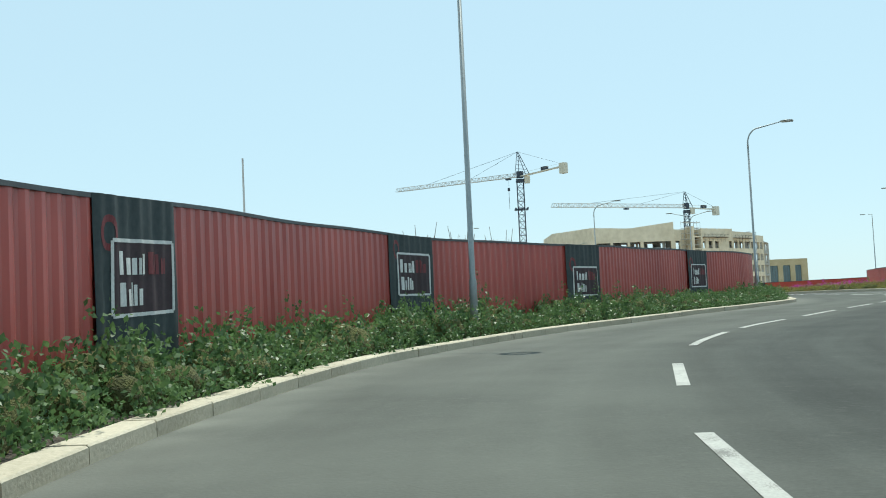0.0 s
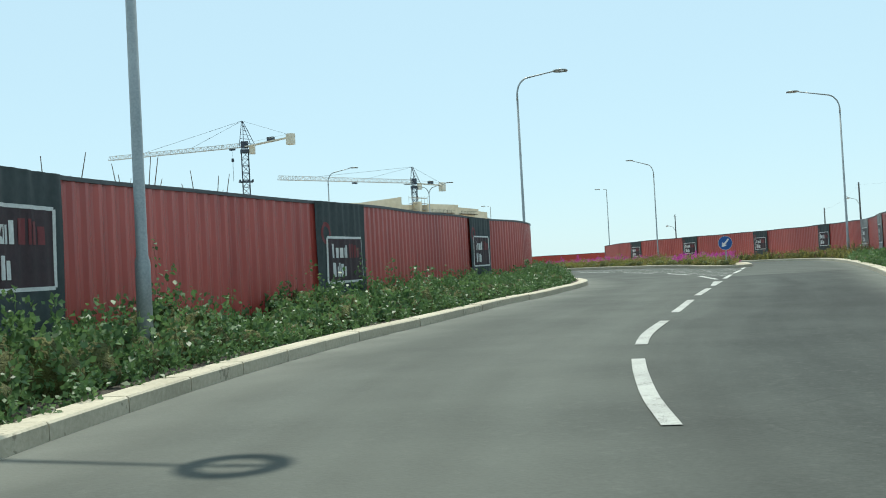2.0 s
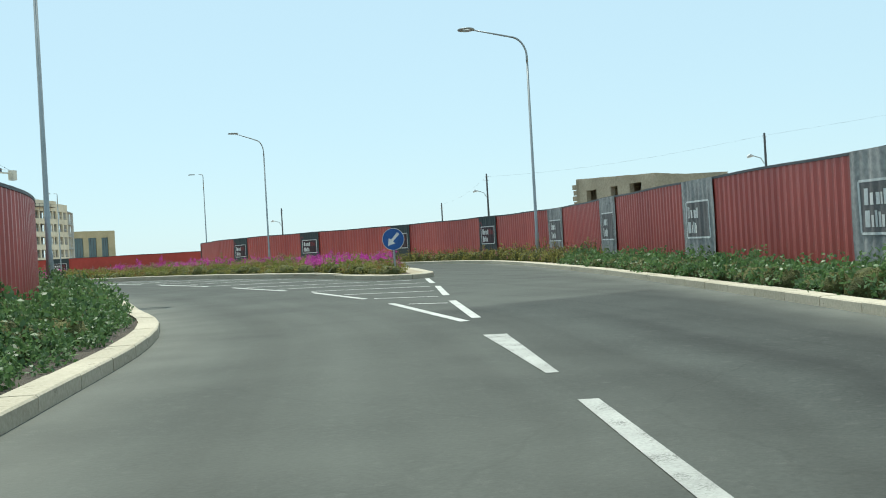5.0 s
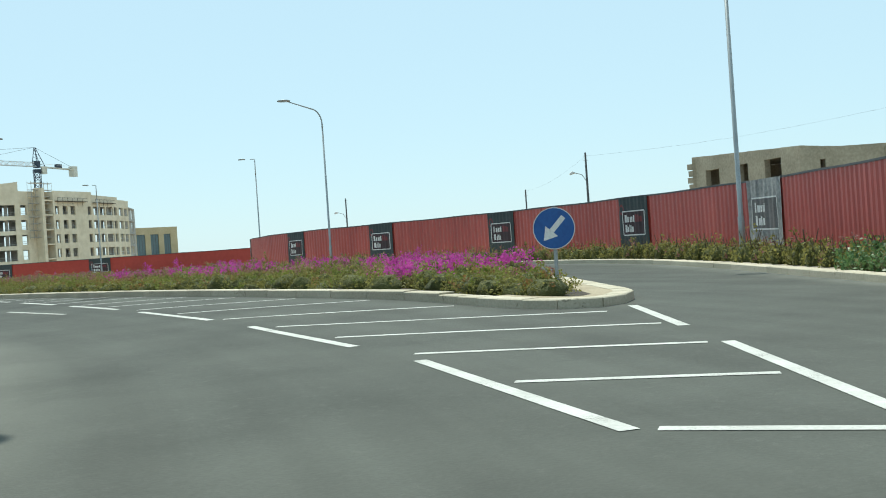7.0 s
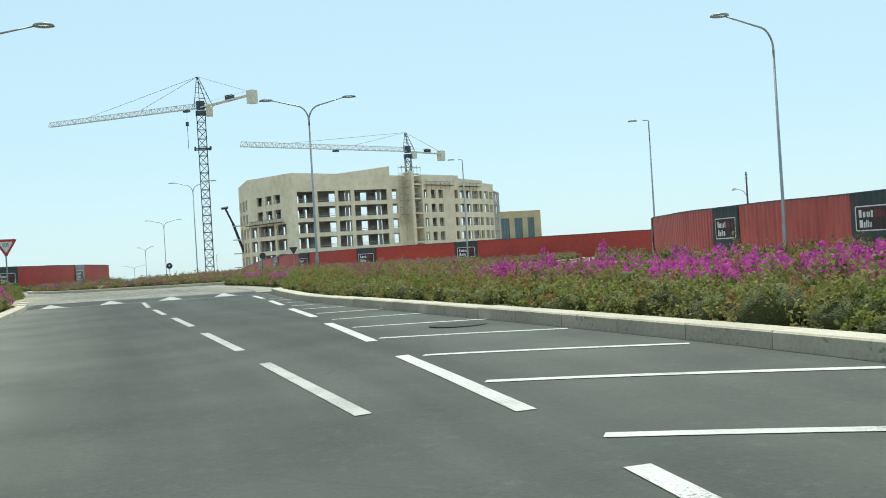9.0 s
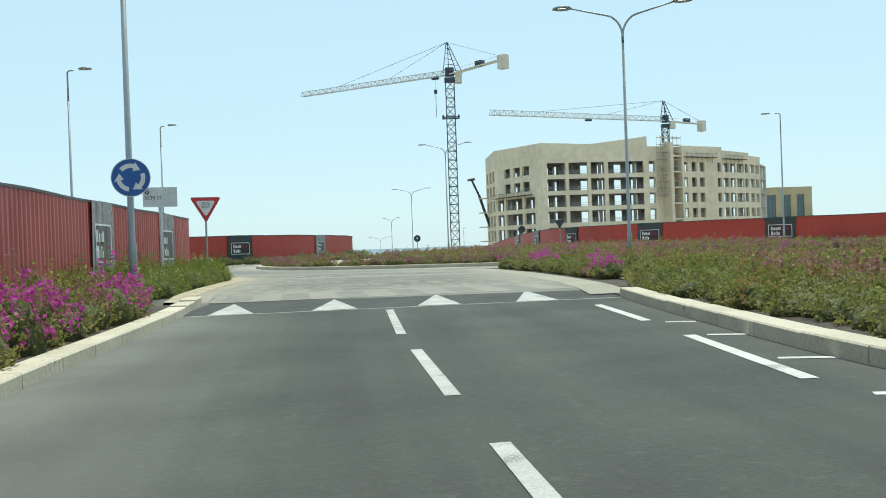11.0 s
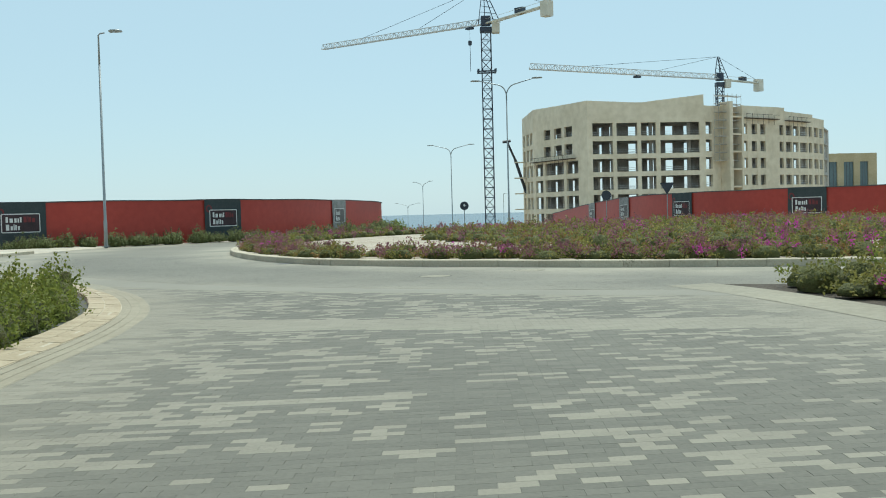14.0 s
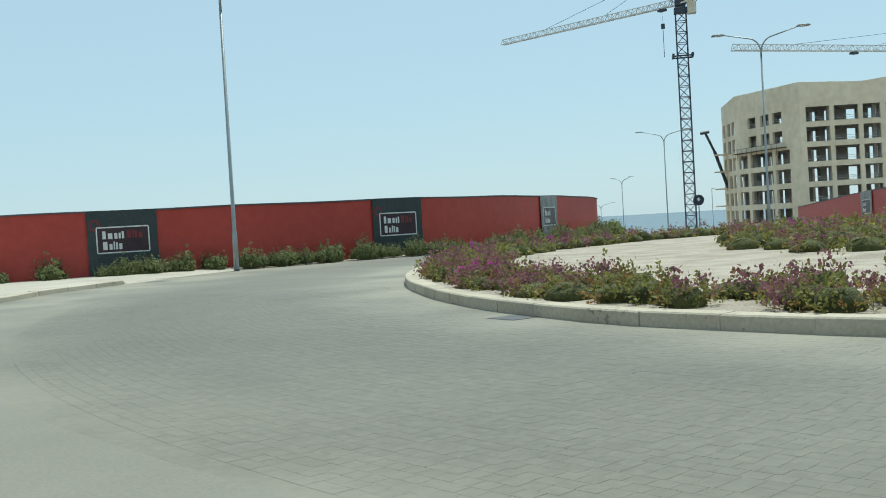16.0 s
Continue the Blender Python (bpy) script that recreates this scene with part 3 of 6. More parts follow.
def at_length(line, u):
    """Point and direction at a length along a line."""
    s = np.r_[0, np.cumsum(np.hypot(*np.diff(line, axis=0).T))]
    p = np.array([np.interp(u, s, line[:, 0]), np.interp(u, s, line[:, 1])])
    q = np.array([np.interp(u + 0.2, s, line[:, 0]), np.interp(u + 0.2, s, line[:, 1])])
    o = np.array([np.interp(u - 0.2, s, line[:, 0]), np.interp(u - 0.2, s, line[:, 1])])
    return p, (q - o) / np.linalg.norm(q - o)


def length_near(line, x, y):
    s = np.r_[0, np.cumsum(np.hypot(*np.diff(line, axis=0).T))]
    return s[np.argmin(np.hypot(line[:, 0] - x, line[:, 1] - y))]


def total(line):
    return float(np.hypot(*np.diff(line, axis=0).T).sum())


def verge(name, kerb, fence, label, material, lift=0.11, low=0.11, flush_x=1e9):
    """The planted strip between a kerb and a fence."""
    n = len(kerb)
    inner, back = resample(kerb, n), resample(fence, n)
    lines = [inner + (back - inner) * f for f in (0.02, 0.25, 0.5, 0.75, 1.0, 1.15)]
    verts, faces = ribbon(lines, lambda x, y, k: gz(y) + (0.02 if k < 5 and x > flush_x else lift + (low - lift) * min(max((y - 100.5) / 3, 0), 1) if k < 5 else -0.25))
    return tagged(new(name, mesh_from(name, verts, faces, material, True)), label, "verge", kind="structure")


verge("verge_west", KERB_L, FENCE_L, "planted soil strip between kerb and hoarding", M["soil"], low=0.018)
kr_, fr_ = resample(KERB_R, 400), resample(FENCE_R, 400)
turn = int(np.argmin(np.abs(kr_[:, 1] - 57.0)))
verge("verge_east", kr_[: turn + 1], fr_[: turn + 1], "planted soil strip between kerb and hoarding", M["soil"])
verge("verge_gravel", kr_[turn:], fr_[turn:], "pale gravelly strip between kerb and hoarding", M["gravel"])
verge("verge_north", KERB_V4[: int(len(KERB_V4) * 0.36)], FENCE_V4[: int(len(FENCE_V4) * 0.86)], "pale soil strip below the hoarding", M["dust"], flush_x=0.4)
nw = max(len(ISLE_W), len(ISLE_E))
iw, ie = resample(ISLE_W, nw), resample(ISLE_E, nw)
v_, f_ = ribbon([iw + (ie - iw) * f for f in (0, 0.1, 0.3, 0.5, 0.7, 0.9, 1)], lambda x, y, k: rz(x, y) + (0.11 if y < 100 else 0.0225))
tagged(new("island_bed", mesh_from("island_bed", v_, f_, M["soil"], True)), "dark planted soil of the long traffic island", "traffic island", kind="structure")


# raised kerb stones
def stone_mesh(long, high, wide):
    bm = bmesh.new()
    c = 0.018
    prof = [(0, -0.12), (0, high - c), (c, high), (wide, high), (wide, -0.12)]
    rows = [[bm.verts.new((x, y, z)) for y, z in prof] for x in (-long / 2, -long / 2 + 0.008, long / 2 - 0.008, long / 2)]
    for r, k in ((rows[0], 0.006), (rows[-1], 0.006)):
        for v in r[1:3]:
            v.co.z -= k
    for a, b in zip(rows, rows[1:]):
        for i in range(4):
            bm.faces.new((a[i], a[i + 1], b[i + 1], b[i]))
    bm.faces.new(rows[0][::-1])
    bm.faces.new(rows[-1])
    me = bpy.data.meshes.new("kerb_stone")
    bm.normal_update()
    bm.to_mesh(me)
    bm.free()
    me.materials.append(M["kerb"])
    return me


STONE = stone_mesh(1.352, 0.15, 0.32)
STONE_HIGH = stone_mesh(1.05, 0.19, 0.30)
STONE_S = stone_mesh(0.70, 0.155, 0.34)
STONE_ISLE = stone_mesh(1.38, 0.175, 0.34)
STONE_LOW = stone_mesh(1.40, 0.026, 0.34)


def kerb_run(line, u0, u1, name, label, left=True, me=None, pitch=1.372):
    """A row of stones from one length to another; left: the stones lie to the left of the line's way."""
    root = thing(name, None, label, "kerb", kind="structure")
    u = u0 + pitch / 2
    while u < u1:
        p, d = at_length(line, u)
        if not left:
            d = -d
        slope = math.degrees(math.atan((gz(p[1] + d[1] * 0.5) - gz(p[1] - d[1] * 0.5))))
        ob = child("kerb_stone", me or STONE, root)
        m = Matrix.Translation((p[0], p[1], rz(p[0], p[1]) + random.uniform(-0.004, 0.004))) @ Matrix.Rotation(math.atan2(d[1], d[0]), 4, "Z") @ Matrix.Rotation(-radians(slope), 4, "Y")
        ob.matrix_world = m
        u += pitch
    return root


uL1 = length_near(KERB_L, 16.5, 102.0)
kerb_run(KERB_L, 8, uL1, "kerb_west", "pale weathered limestone kerb stones beside the road")
kerb_run(KERB_L, length_near(KERB_L, 9.2, 130.6), total(KERB_L) - 0.5, "kerb_crossing", "flush limestone edging along the side arm", me=STONE_LOW, pitch=1.412)
kerb_run(KERB_R, 4, total(KERB_R) - 1, "kerb_east", "pale limestone kerb stones along the outer lane", left=False)
kerb_run(ISLE_W, 0.0, 4.9, "kerb_island_nose", "limestone kerb stones round the island's nose", left=False, me=STONE_S, pitch=0.706)
kerb_run(ISLE_W, 4.942, length_near(ISLE_W, 25.1, 101), "kerb_island", "long grey limestone kerb stones of the traffic island", left=False, me=STONE_ISLE, pitch=1.394)
kerb_run(ISLE_E, 0.0, length_near(ISLE_E, 36, 120.2), "kerb_island_outer", "limestone kerb stones of the traffic island", left=True, me=STONE_S, pitch=0.706)
kerb_run(KERB_V4, 2, length_near(KERB_V4, 0.6, 150.6), "kerb_north", "pale kerb stones at the mouth of the side arm")
kerb_run(KERB_V4, length_near(KERB_V4, 0.6, 150.6), total(KERB_V4) * 0.5, "kerb_north_flush", "flush pale edging along the roundabout", me=STONE_LOW, pitch=1.412)


nose = np.concatenate([ISLE_W[7:0:-1], ISLE_E[:14]])
v_, f_ = ribbon([aside(nose, d) for d in (0.30, 0.45, 0.62, 0.72)], lambda x, y, k: rz(x, y) + (0.146, 0.152, 0.150, 0.10)[k])
tagged(new("nose_apron", mesh_from("nose_apron", v_, f_, M["apron"], True)), "pale stone margin inside the kerb at the island's nose", "paving", kind="structure")


def ring_r(a):
    """Radius of the roundabout kerb, a little flattened towards the entry."""
    return float(np.interp(math.degrees(a) % 360, [0, 195, 202, 213, 221, 228.5, 236, 245, 252, 270, 295, 360], [22.45, 22.45, 22.48, 22.72, 22.8, 22.42, 21.9, 21.7, 21.55, 22.0, 22.45, 22.45]))


ring = np.array([(RK[0] + ring_r(a) * math.cos(a), RK[1] + ring_r(a) * math.sin(a)) for a in np.linspace(-math.pi * 0.75 - 2.6, -math.pi * 0.75 + 3.6, 260)])
kerb_run(ring, 0, total(ring), "kerb_roundabout", "grey limestone kerb stones round the roundabout island", left=True, me=STONE_HIGH, pitch=1.06)

# roundabout: circulating lane, island disc, arms
aa = np.linspace(0, math.tau, 121)
rr = [21.7, 22.6, 23.2, 24, 25, 26, 27, 27.8, 28.4, 29.0]
v_, f_ = ribbon([np.array([(RB[0] + r * math.cos(a), RB[1] + r * math.sin(a)) for a in aa]) for r in rr + [30, 32, 34]], lambda x, y, k: rz(x, y) + (0.0176 if y < 133 and k < 10 else (0.016 if y > 128 else -0.03)))
lane_ring = tagged(new("roundabout_lane", mesh_from("roundabout_lane", v_, f_, M["setts"], True)), "pale grey stone-sett lane round the island", "road", kind="structure")
v_, f_ = ribbon([np.array([(RK[0] + r * ring_r(a) / RB_R * math.cos(a), RK[1] + r * ring_r(a) / RB_R * math.sin(a)) for a in aa]) for r in (22.25, 20.5, 18, 14.5, 10, 6, 0.05)], lambda x, y, k: gz(y) + (0.17, 0.18, 0.22, 0.28, 0.34, 0.39, 0.41)[k])
tagged(new("roundabout_bed", mesh_from("roundabout_bed", v_, f_, M["gravel"], True)), "pale gravel bed of the roundabout island", "roundabout", kind="structure")


def lane_dust(co):
    r = np.hypot(co[:, 0] - RB[0], co[:, 1] - RB[1])
    a = np.arctan2(co[:, 1] - RB[1], co[:, 0] - RB[0])
    swept = np.exp(-(((a + 2.58) / 0.36) ** 2))
    return np.clip(np.interp(r, [22.4, 23.2, 24.6, 27.4, 28.6, 29.4, 33], [1.0, 0.75, 0.12, 0.05, 0.3, 0.8, 0.9]) + 0.24 * (1 - swept), 0, 1)


add_dust(lane_ring, lane_dust)
sv, sf = [], []
srg = random.Random(12)
r = 22.50
while r < 28.86:
    n = int(r * 1.75 / 0.135)
    off = srg.random()
    for k in range(n):
        a0 = math.radians(193) + (k + off + 0.025) * 1.75 / n
        a1 = a0 + 0.982 * 1.75 / n
        up = 0.0188 + srg.uniform(-0.0004, 0.0004)
        o = len(sv)
        for ra, rb_, ang, z in ((r, 0.004, a0, 0.0), (r, 0.004, a1, 0.0), (r + 0.1232, 0, a1, 0.0), (r + 0.1232, 0, a0, 0.0)):
            x, y = RB[0] + ra * math.cos(ang), RB[1] + ra * math.sin(ang)
            sv.append((x, y, rz(x, y) + up))
            sv.append((x, y, rz(x, y) + 0.0174))
        sf.append((o, o + 2, o + 4, o + 6))
        sf += [(o + i, o + i + 1, o + (i + 3) % 8, o + (i + 2) % 8) for i in (0, 2, 4, 6)]
    r += 0.125
setts = tagged(child("setts", mesh_from("setts", sv, sf, M["sett_piece"]), lane_ring), kind="stuff")
add_dust(setts, lane_dust)
exit_l = KERB_V4[int(len(KERB_V4) * 0.24):]
v_, f_ = ribbon([aside(exit_l, d) for d in (0.2, -4, -8, -14)], lambda x, y, k: gz(y) + 0.006)
tagged(new("exit_road", mesh_from("exit_road", v_, f_, M["setts"], True)), "road leading down towards the sea", "road", kind="structure")
sheet("arm_road", np.arange(-40, 14, 3.0), np.arange(127, 152, 1.5), lambda x, y: gz(y) + 0.004, M["setts"], "side arm of the roundabout", "road")
sheet("east_arm_road", np.arange(36, 130, 4.0), np.arange(118, 160, 3.0), lambda x, y: gz(y) + 0.002, M["dust"], "pale side arm of the roundabout", "road")


# ---- road paint ----
def stripe(bm, p, q, w0, w1=None, lift=0.0055, height=rz, skirt=0.0):
    """A painted bar from p to q, cut into short lengths so that it lies on the road."""
    p, q = np.array(p, float), np.array(q, float)
    d = (q - p) / np.linalg.norm(q - p)
    n = np.array([-d[1], d[0]])
    k = max(int(np.linalg.norm(q - p) / 0.3), 1)
    w1 = w0 if w1 is None else w1
    prev = None
    for i in range(k + 1):
        t = i / k
        c, w = p + (q - p) * t, (w0 + (w1 - w0) * t) / 2
        pair = [bm.verts.new((*(c + n * s * w), height(*(c + n * s * w)) + lift)) for s in (1, -1)]
        low = [bm.verts.new(v.co - Vector((0, 0, skirt))) for v in pair] if skirt else None
        if prev:
            bm.faces.new((prev[0][0], prev[0][1], pair[1], pair[0]))
            if skirt:
                bm.faces.new((prev[0][1], prev[1][1], low[1], pair[1]))
                bm.faces.new((prev[0][0], pair[0], low[0], prev[1][0]))
        prev = pair, low


def painted(name, bars, label, root):
    for b in bars:
        bm = bmesh.new()
        stripe(bm, *b)
        part("stripe", bm, M["worn_paint"] if name == "dash" else M["paint"], root)


def curved(pts, w, root):
    """A painted bar that follows a bend."""
    line = smooth(pts, 0.4)
    v_, f_ = ribbon([aside(line, d) for d in (w / 2, -w / 2)], lambda x, y, k: rz(x, y) + 0.009)
    child("stripe", mesh_from("stripe", v_, f_, M["worn_paint"]), root)


lane = thing("lane_marking", None, "white dashed centre line, a little worn", "road marking", kind="structure")
painted("dash", [((1.5, -1), (1.6, 2.4), 0.15), ((1.68, 4.6), (1.95, 8.1), 0.15), ((2.58, 11.5), (3.17, 14.42), 0.15), ((9.93, 28.9), (12.07, 32.25), 0.16), ((13.1, 33.84), (15.12, 36.88), 0.16), ((15.95, 38.15), (18.0, 41.4), 0.12, 0.30)], "", lane)
curved([(4.27, 18.15), (4.76, 19.47), (5.43, 21.04), (5.95, 22.18)], 0.15, lane)
curved([(6.71, 23.67), (7.24, 24.65), (7.84, 25.64), (8.8, 27.11)], 0.16, lane)
lane2 = thing("lane_marking", None, "white dashed line between the two entry lanes", "road marking", kind="structure")
painted("dash", [((23.23, 70.5), (22.83, 74.9), 0.13), ((22.66, 76.8), (22.26, 80.95), 0.13), ((22.07, 83.15), (21.68, 87.0), 0.13), ((21.44, 88.95), (21.1, 92.45), 0.13), ((20.88, 94.4), (20.53, 99.3), 0.13)], "", lane2)
hatch = thing("hatched_marking", None, "white hatched area ahead of the traffic island", "road marking", kind="structure")
edge = [((21.2, 48.43), (19.1, 43.4)), ((23.1, 54.85), (21.9, 50.45)), ((23.93, 61.28), (23.38, 56.8)), ((24.19, 67.9), (24.06, 63.4)), ((24.23, 74.0), (24.24, 69.8)), ((24.27, 80.33), (24.27, 76.07)), ((24.25, 86.65), (24.3, 82.5)), ((24.25, 92.7), (24.26, 88.9)), ((24.15, 98.6), (24.22, 94.9)), ((22.17, 47.7), (19.6, 43.75)), ((25.82, 53.08), (23.3, 49.38)), ((28.75, 57.55), (26.8, 54.62))]
painted("edge", [(a, b, 0.15) for a, b in edge], "", hatch)
bars = [((21.2, 47.85), (21.67, 47.2)), ((22.05, 50.35), (22.97, 49.23)), ((22.75, 52.75), (24.33, 51.22)), ((23.38, 55.4), (25.65, 53.2)), ((23.81, 58.1), (26.9, 55.1)), ((24.12, 60.7), (27.85, 57.15)), ((24.24, 63.25), (27.62, 60.87)), ((24.35, 66), (27.72, 64.08)), ((24.35, 68.7), (27.45, 67.03)), ((24.4, 71.35), (27.17, 69.93)), ((24.43, 73.8), (26.87, 72.53)), ((24.43, 76.4), (26.64, 75.33)), ((24.45, 78.8), (26.43, 78.08)), ((24.46, 81.2), (26.23, 80.83)), ((24.48, 83.6), (25.95, 83.28)), ((24.45, 85.9), (25.7, 85.58)), ((24.4, 88.05), (25.43, 87.83)), ((24.46, 90.25), (25.2, 90.08)), ((24.45, 92.65), (25, 92.48)), ((24.4, 94.55), (24.78, 94.43))]
painted("bar", [(a, b, 0.135) for a, b in bars], "", hatch)

# ramp of the crossing table, its triangles and edge lines
def slant(x, y0):
    return y0 + 0.14 * (x - 17.7)


v_, f_ = ribbon([np.array([(x, slant(x, y)) for x in np.linspace(16.7, 25.0, 12)]) for y in (99.45, 100.2, 101.0, 101.8, 102.40)], lambda x, y, k: rz(x, y) + 0.004)
tagged(new("ramp", mesh_from("ramp", v_, f_, M["dark_asphalt"], True)), "dark coarse asphalt ramp up to the crossing", "speed table", kind="structure")
marks = thing("ramp_marking", None, "white triangles and thin lines on the ramp", "road marking", kind="structure")
for a, b, c in (((17.25, 99.4), (18.07, 99.5), (17.25, 102.0)), ((19.1, 99.67), (19.92, 99.84), (19.26, 102.35)), ((21.02, 100.0), (21.84, 100.08), (21.38, 102.8)), ((22.87, 100.15), (23.68, 100.3), (23.3, 103.0))):
    a, b, c = np.array(a), np.array(b), np.array(c)
    bm = bmesh.new()
    n = 7
    rows_ = []
    for i in range(n + 1):
        t = i / n * 0.985
        rows_.append([bm.verts.new((*q, rz(*q) + 0.009)) for q in (a + (c - a) * t, b + (c - b) * t)])
    for p, q in zip(rows_, rows_[1:]):
        bm.faces.new((p[0], p[1], q[1], q[0]))
    part("triangle", bm, M["worn_paint"], marks)
for y0, w in ((99.42, 0.07), (102.44, 0.12)):
    bm = bmesh.new()
    stripe(bm, (16.75, slant(16.75, y0)), (24.95, slant(24.95, y0)), w, lift=0.0055 if y0 < 100 else 0.018, skirt=0.02)
    part("stripe", bm, M["worn_paint"] if y0 < 100 else M["band"], marks)

# paved table: sand bed, striped crossing, block paving
left_p = KERB_L[[i for i in range(len(KERB_L)) if 101.5 < KERB_L[i][1] < 134]]
pl = resample(left_p, 40)
v_, f_ = ribbon([np.stack([pl[:, 0] + (32 - pl[:, 0]) * f, pl[:, 1] * (1 - f) + (pl[:, 1] - 1 + 0.1 * (32 - pl[:, 0])) * f], 1) for f in (0, 0.33, 0.66, 1)], lambda x, y, k: rz(x, y) + (0.0144 if y > 102 else -0.05))
tagged(new("paving_bed", mesh_from("paving_bed", v_, f_, M["joint"], True)), "sandy bed below the block paving", "paving", kind="structure")


def fence_at(line, y):
    return float(np.interp(y, line[:, 1], line[:, 0]))


west = KERB_L[(KERB_L[:, 1] > 95) & (KERB_L[:, 1] < 131.2)]
east = ISLE_W[ISLE_W[:, 1] > 95]


def block(bm, x0, x1, y0, y1, top, skew=0.0, lean=0.0):
    """One paving block with a small chamfer; skew turns its row with the crossing, lean its sides."""
    c = 0.0006
    lo, hi = [], []
    for x, y, sx, sy in ((x0, y0, 1, 1), (x1, y0, -1, 1), (x1, y1, -1, -1), (x0, y1, 1, -1)):
        yy = y + skew * (x - 17.7)
        x += lean * (y - 102.5)
        z = rz(x, yy) + top
        lo.append(bm.verts.new((x, yy, z - 0.002)))
        hi.append(bm.verts.new((x + sx * c, yy + sy * c, z)))
    bm.faces.new(hi)
    for i in range(4):
        bm.faces.new((lo[i], lo[(i + 1) % 4], hi[(i + 1) % 4], hi[i]))


paving = thing("block_paving", None, "grey concrete block paving laid in rows, unevenly faded", "paving", kind="structure")
crossing = thing("crossing", None, "pedestrian crossing of pale and grey paving bands", "crossing", kind="structure")
dark_bm, pale_bm, band_bm, walk_bm = bmesh.new(), bmesh.new(), bmesh.new(), bmesh.new()
rng = random.Random(5)
y = 102.5
# crossing: lengthwise blocks in alternating bands
bw = 0.62
lean = -0.14
for b in range(-3, 15):
    x0 = 16.27 + b * bw
    tgt = walk_bm if b % 2 else pale_bm
    for i in range(5):
        xa, xb = x0 + i * bw / 5 + 0.0004, x0 + (i + 1) * bw / 5 - 0.0004
        yy = 102.5
        while yy < 105.4:
            sh = lean * (yy + 0.16 - 102.5)
            if fence_at(west, yy) + 0.12 < xa + sh and xb + sh < fence_at(east, yy) - 0.3:
                top = 0.016 + rng.uniform(-0.0005, 0.0005)
                if 16.4 < x0 < 21.0:
                    bm = bmesh.new()
                    block(bm, xa, xb, yy + 0.0006, yy + 0.3244, top, 0.14, lean)
                    part("paver", bm, M["walk_one"] if b % 2 else M["pale_one"], crossing)
                else:
                    block(tgt, xa, xb, yy + 0.0006, yy + 0.3244, top, 0.14, lean)
            yy += 0.325
part("pale_bands", pale_bm, M["paver_pale"], crossing)
part("grey_bands", walk_bm, M["paver_walk"], crossing)
# block rows up to the roundabout, each row half a block on
bl = smooth([(14.7, 119.75), (16.2, 119.33), (18.15, 118.87), (20.0, 118.55), (23.8, 117.95)])
y = 105.44
pieces = 0
ROW = 0.1025
row = 0
while y < 130.6:
    x = (10.6 if y < 124 else 8.7) - 0.1025 * (row % 2) + rng.uniform(-0.008, 0.008)
    row += 1
    while x < 26:
        step = w = 0.205
        sk = 0.14 * max(0, 1 - (y - 106) / 60)
        yc = y + ROW / 2 + sk * (x + w / 2 - 17.7)
        lim = fence_at(west, min(yc, 131)) + 0.10
        if x < lim < x + w - 0.03:
            x, w = lim, x + w - lim
            step = w
        r = math.hypot(x - RB[0], yc - RB[1])
        inside = lim <= x and x + w < fence_at(east, min(yc, 124)) - 0.30
        if inside and r > 29.3:
            side = math.exp(-((x - lim) / 0.55) ** 2) * (0.4 if yc < 118 else 0.1)
            crossband = abs(yc - float(np.interp(x, bl[:, 0], bl[:, 1]))) < 0.57
            share = 1.1 * noise.noise(Vector((x * 1.9, y * 3.8, 7.0))) + 0.5 * noise.noise(Vector((x * 0.4, y * 0.4, 2.0))) + 0.42 * rng.uniform(-1, 1)
            share += side + 0.6 * max(0, 1 - (r - 29.8) / 0.8) + (0.3 if yc < 108 and x < 18 else 0) + (1.7 if crossband else 0)
            pale = y < 105.75 or share > 0.22
            gap = rng.choice((0.0003, 0.0003, 0.0003, 0.0006, 0.003))
            near = 110.9 < yc < 113.2 and 17.2 < x < 20.2 and pieces < 300
            top = 0.017 + rng.uniform(-0.0004, 0.0004)
            if near:
                bm = bmesh.new()
                block(bm, x + gap, x + w - gap, y + 0.0002, y + ROW - 0.0002, top, sk)
                part("paver", bm, M["light_one"] if pale else M["paver_one"], paving)
                pieces += 1
            else:
                block(band_bm if pale else dark_bm, x + gap, x + w - gap, y + 0.0002, y + ROW - 0.0002, top, sk)
        x += step
    y += ROW
grey_blocks = tagged(part("grey_blocks", dark_bm, M["paver"], paving), kind="stuff")
tagged(part("pale_blocks", band_bm, M["paver_light"], paving), kind="stuff")
add_dust(grey_blocks, lambda co: np.maximum(np.exp(-(gap_to(co, ISLE_W) / 1.5) ** 2), 0.8 * np.exp(-(gap_to(co, KERB_L) / 1.0) ** 2)))


# pale arcs across the paving, in step with the roundabout
for r0, r1, a0, a1, z in ((28.88, 29.9, 215, 266, 0.0183),):
    arc = []
    for a in np.radians(np.linspace(a0, a1, 90)):
        x, y = RB[0] + (r0 + r1) / 2 * math.cos(a), RB[1] + (r0 + r1) / 2 * math.sin(a)
        if r0 < 30 or fence_at(west, min(y, 126)) + 0.2 < x < fence_at(east, y) - 0.2:
            arc.append(a)
    arc = np.linspace(arc[0], arc[-1], 60)
    spread = np.interp(np.degrees(arc), [215, 221, 228, 236, 266], [1.0, 0.75, 0.35, 0.05, 0.0])
    v_, f_ = ribbon([np.array([(RB[0] + (r + 0.6 * o) * math.cos(a), RB[1] + (r + 0.6 * o) * math.sin(a)) for a, o in zip(arc, spread)]) for r in np.linspace(r0, r1, 4)], lambda x, y, k: rz(x, y) + z)
    child("arc_band", mesh_from("arc_band", v_, f_, M["paver_pale"], True), paving, "pale smooth arc across the paving")

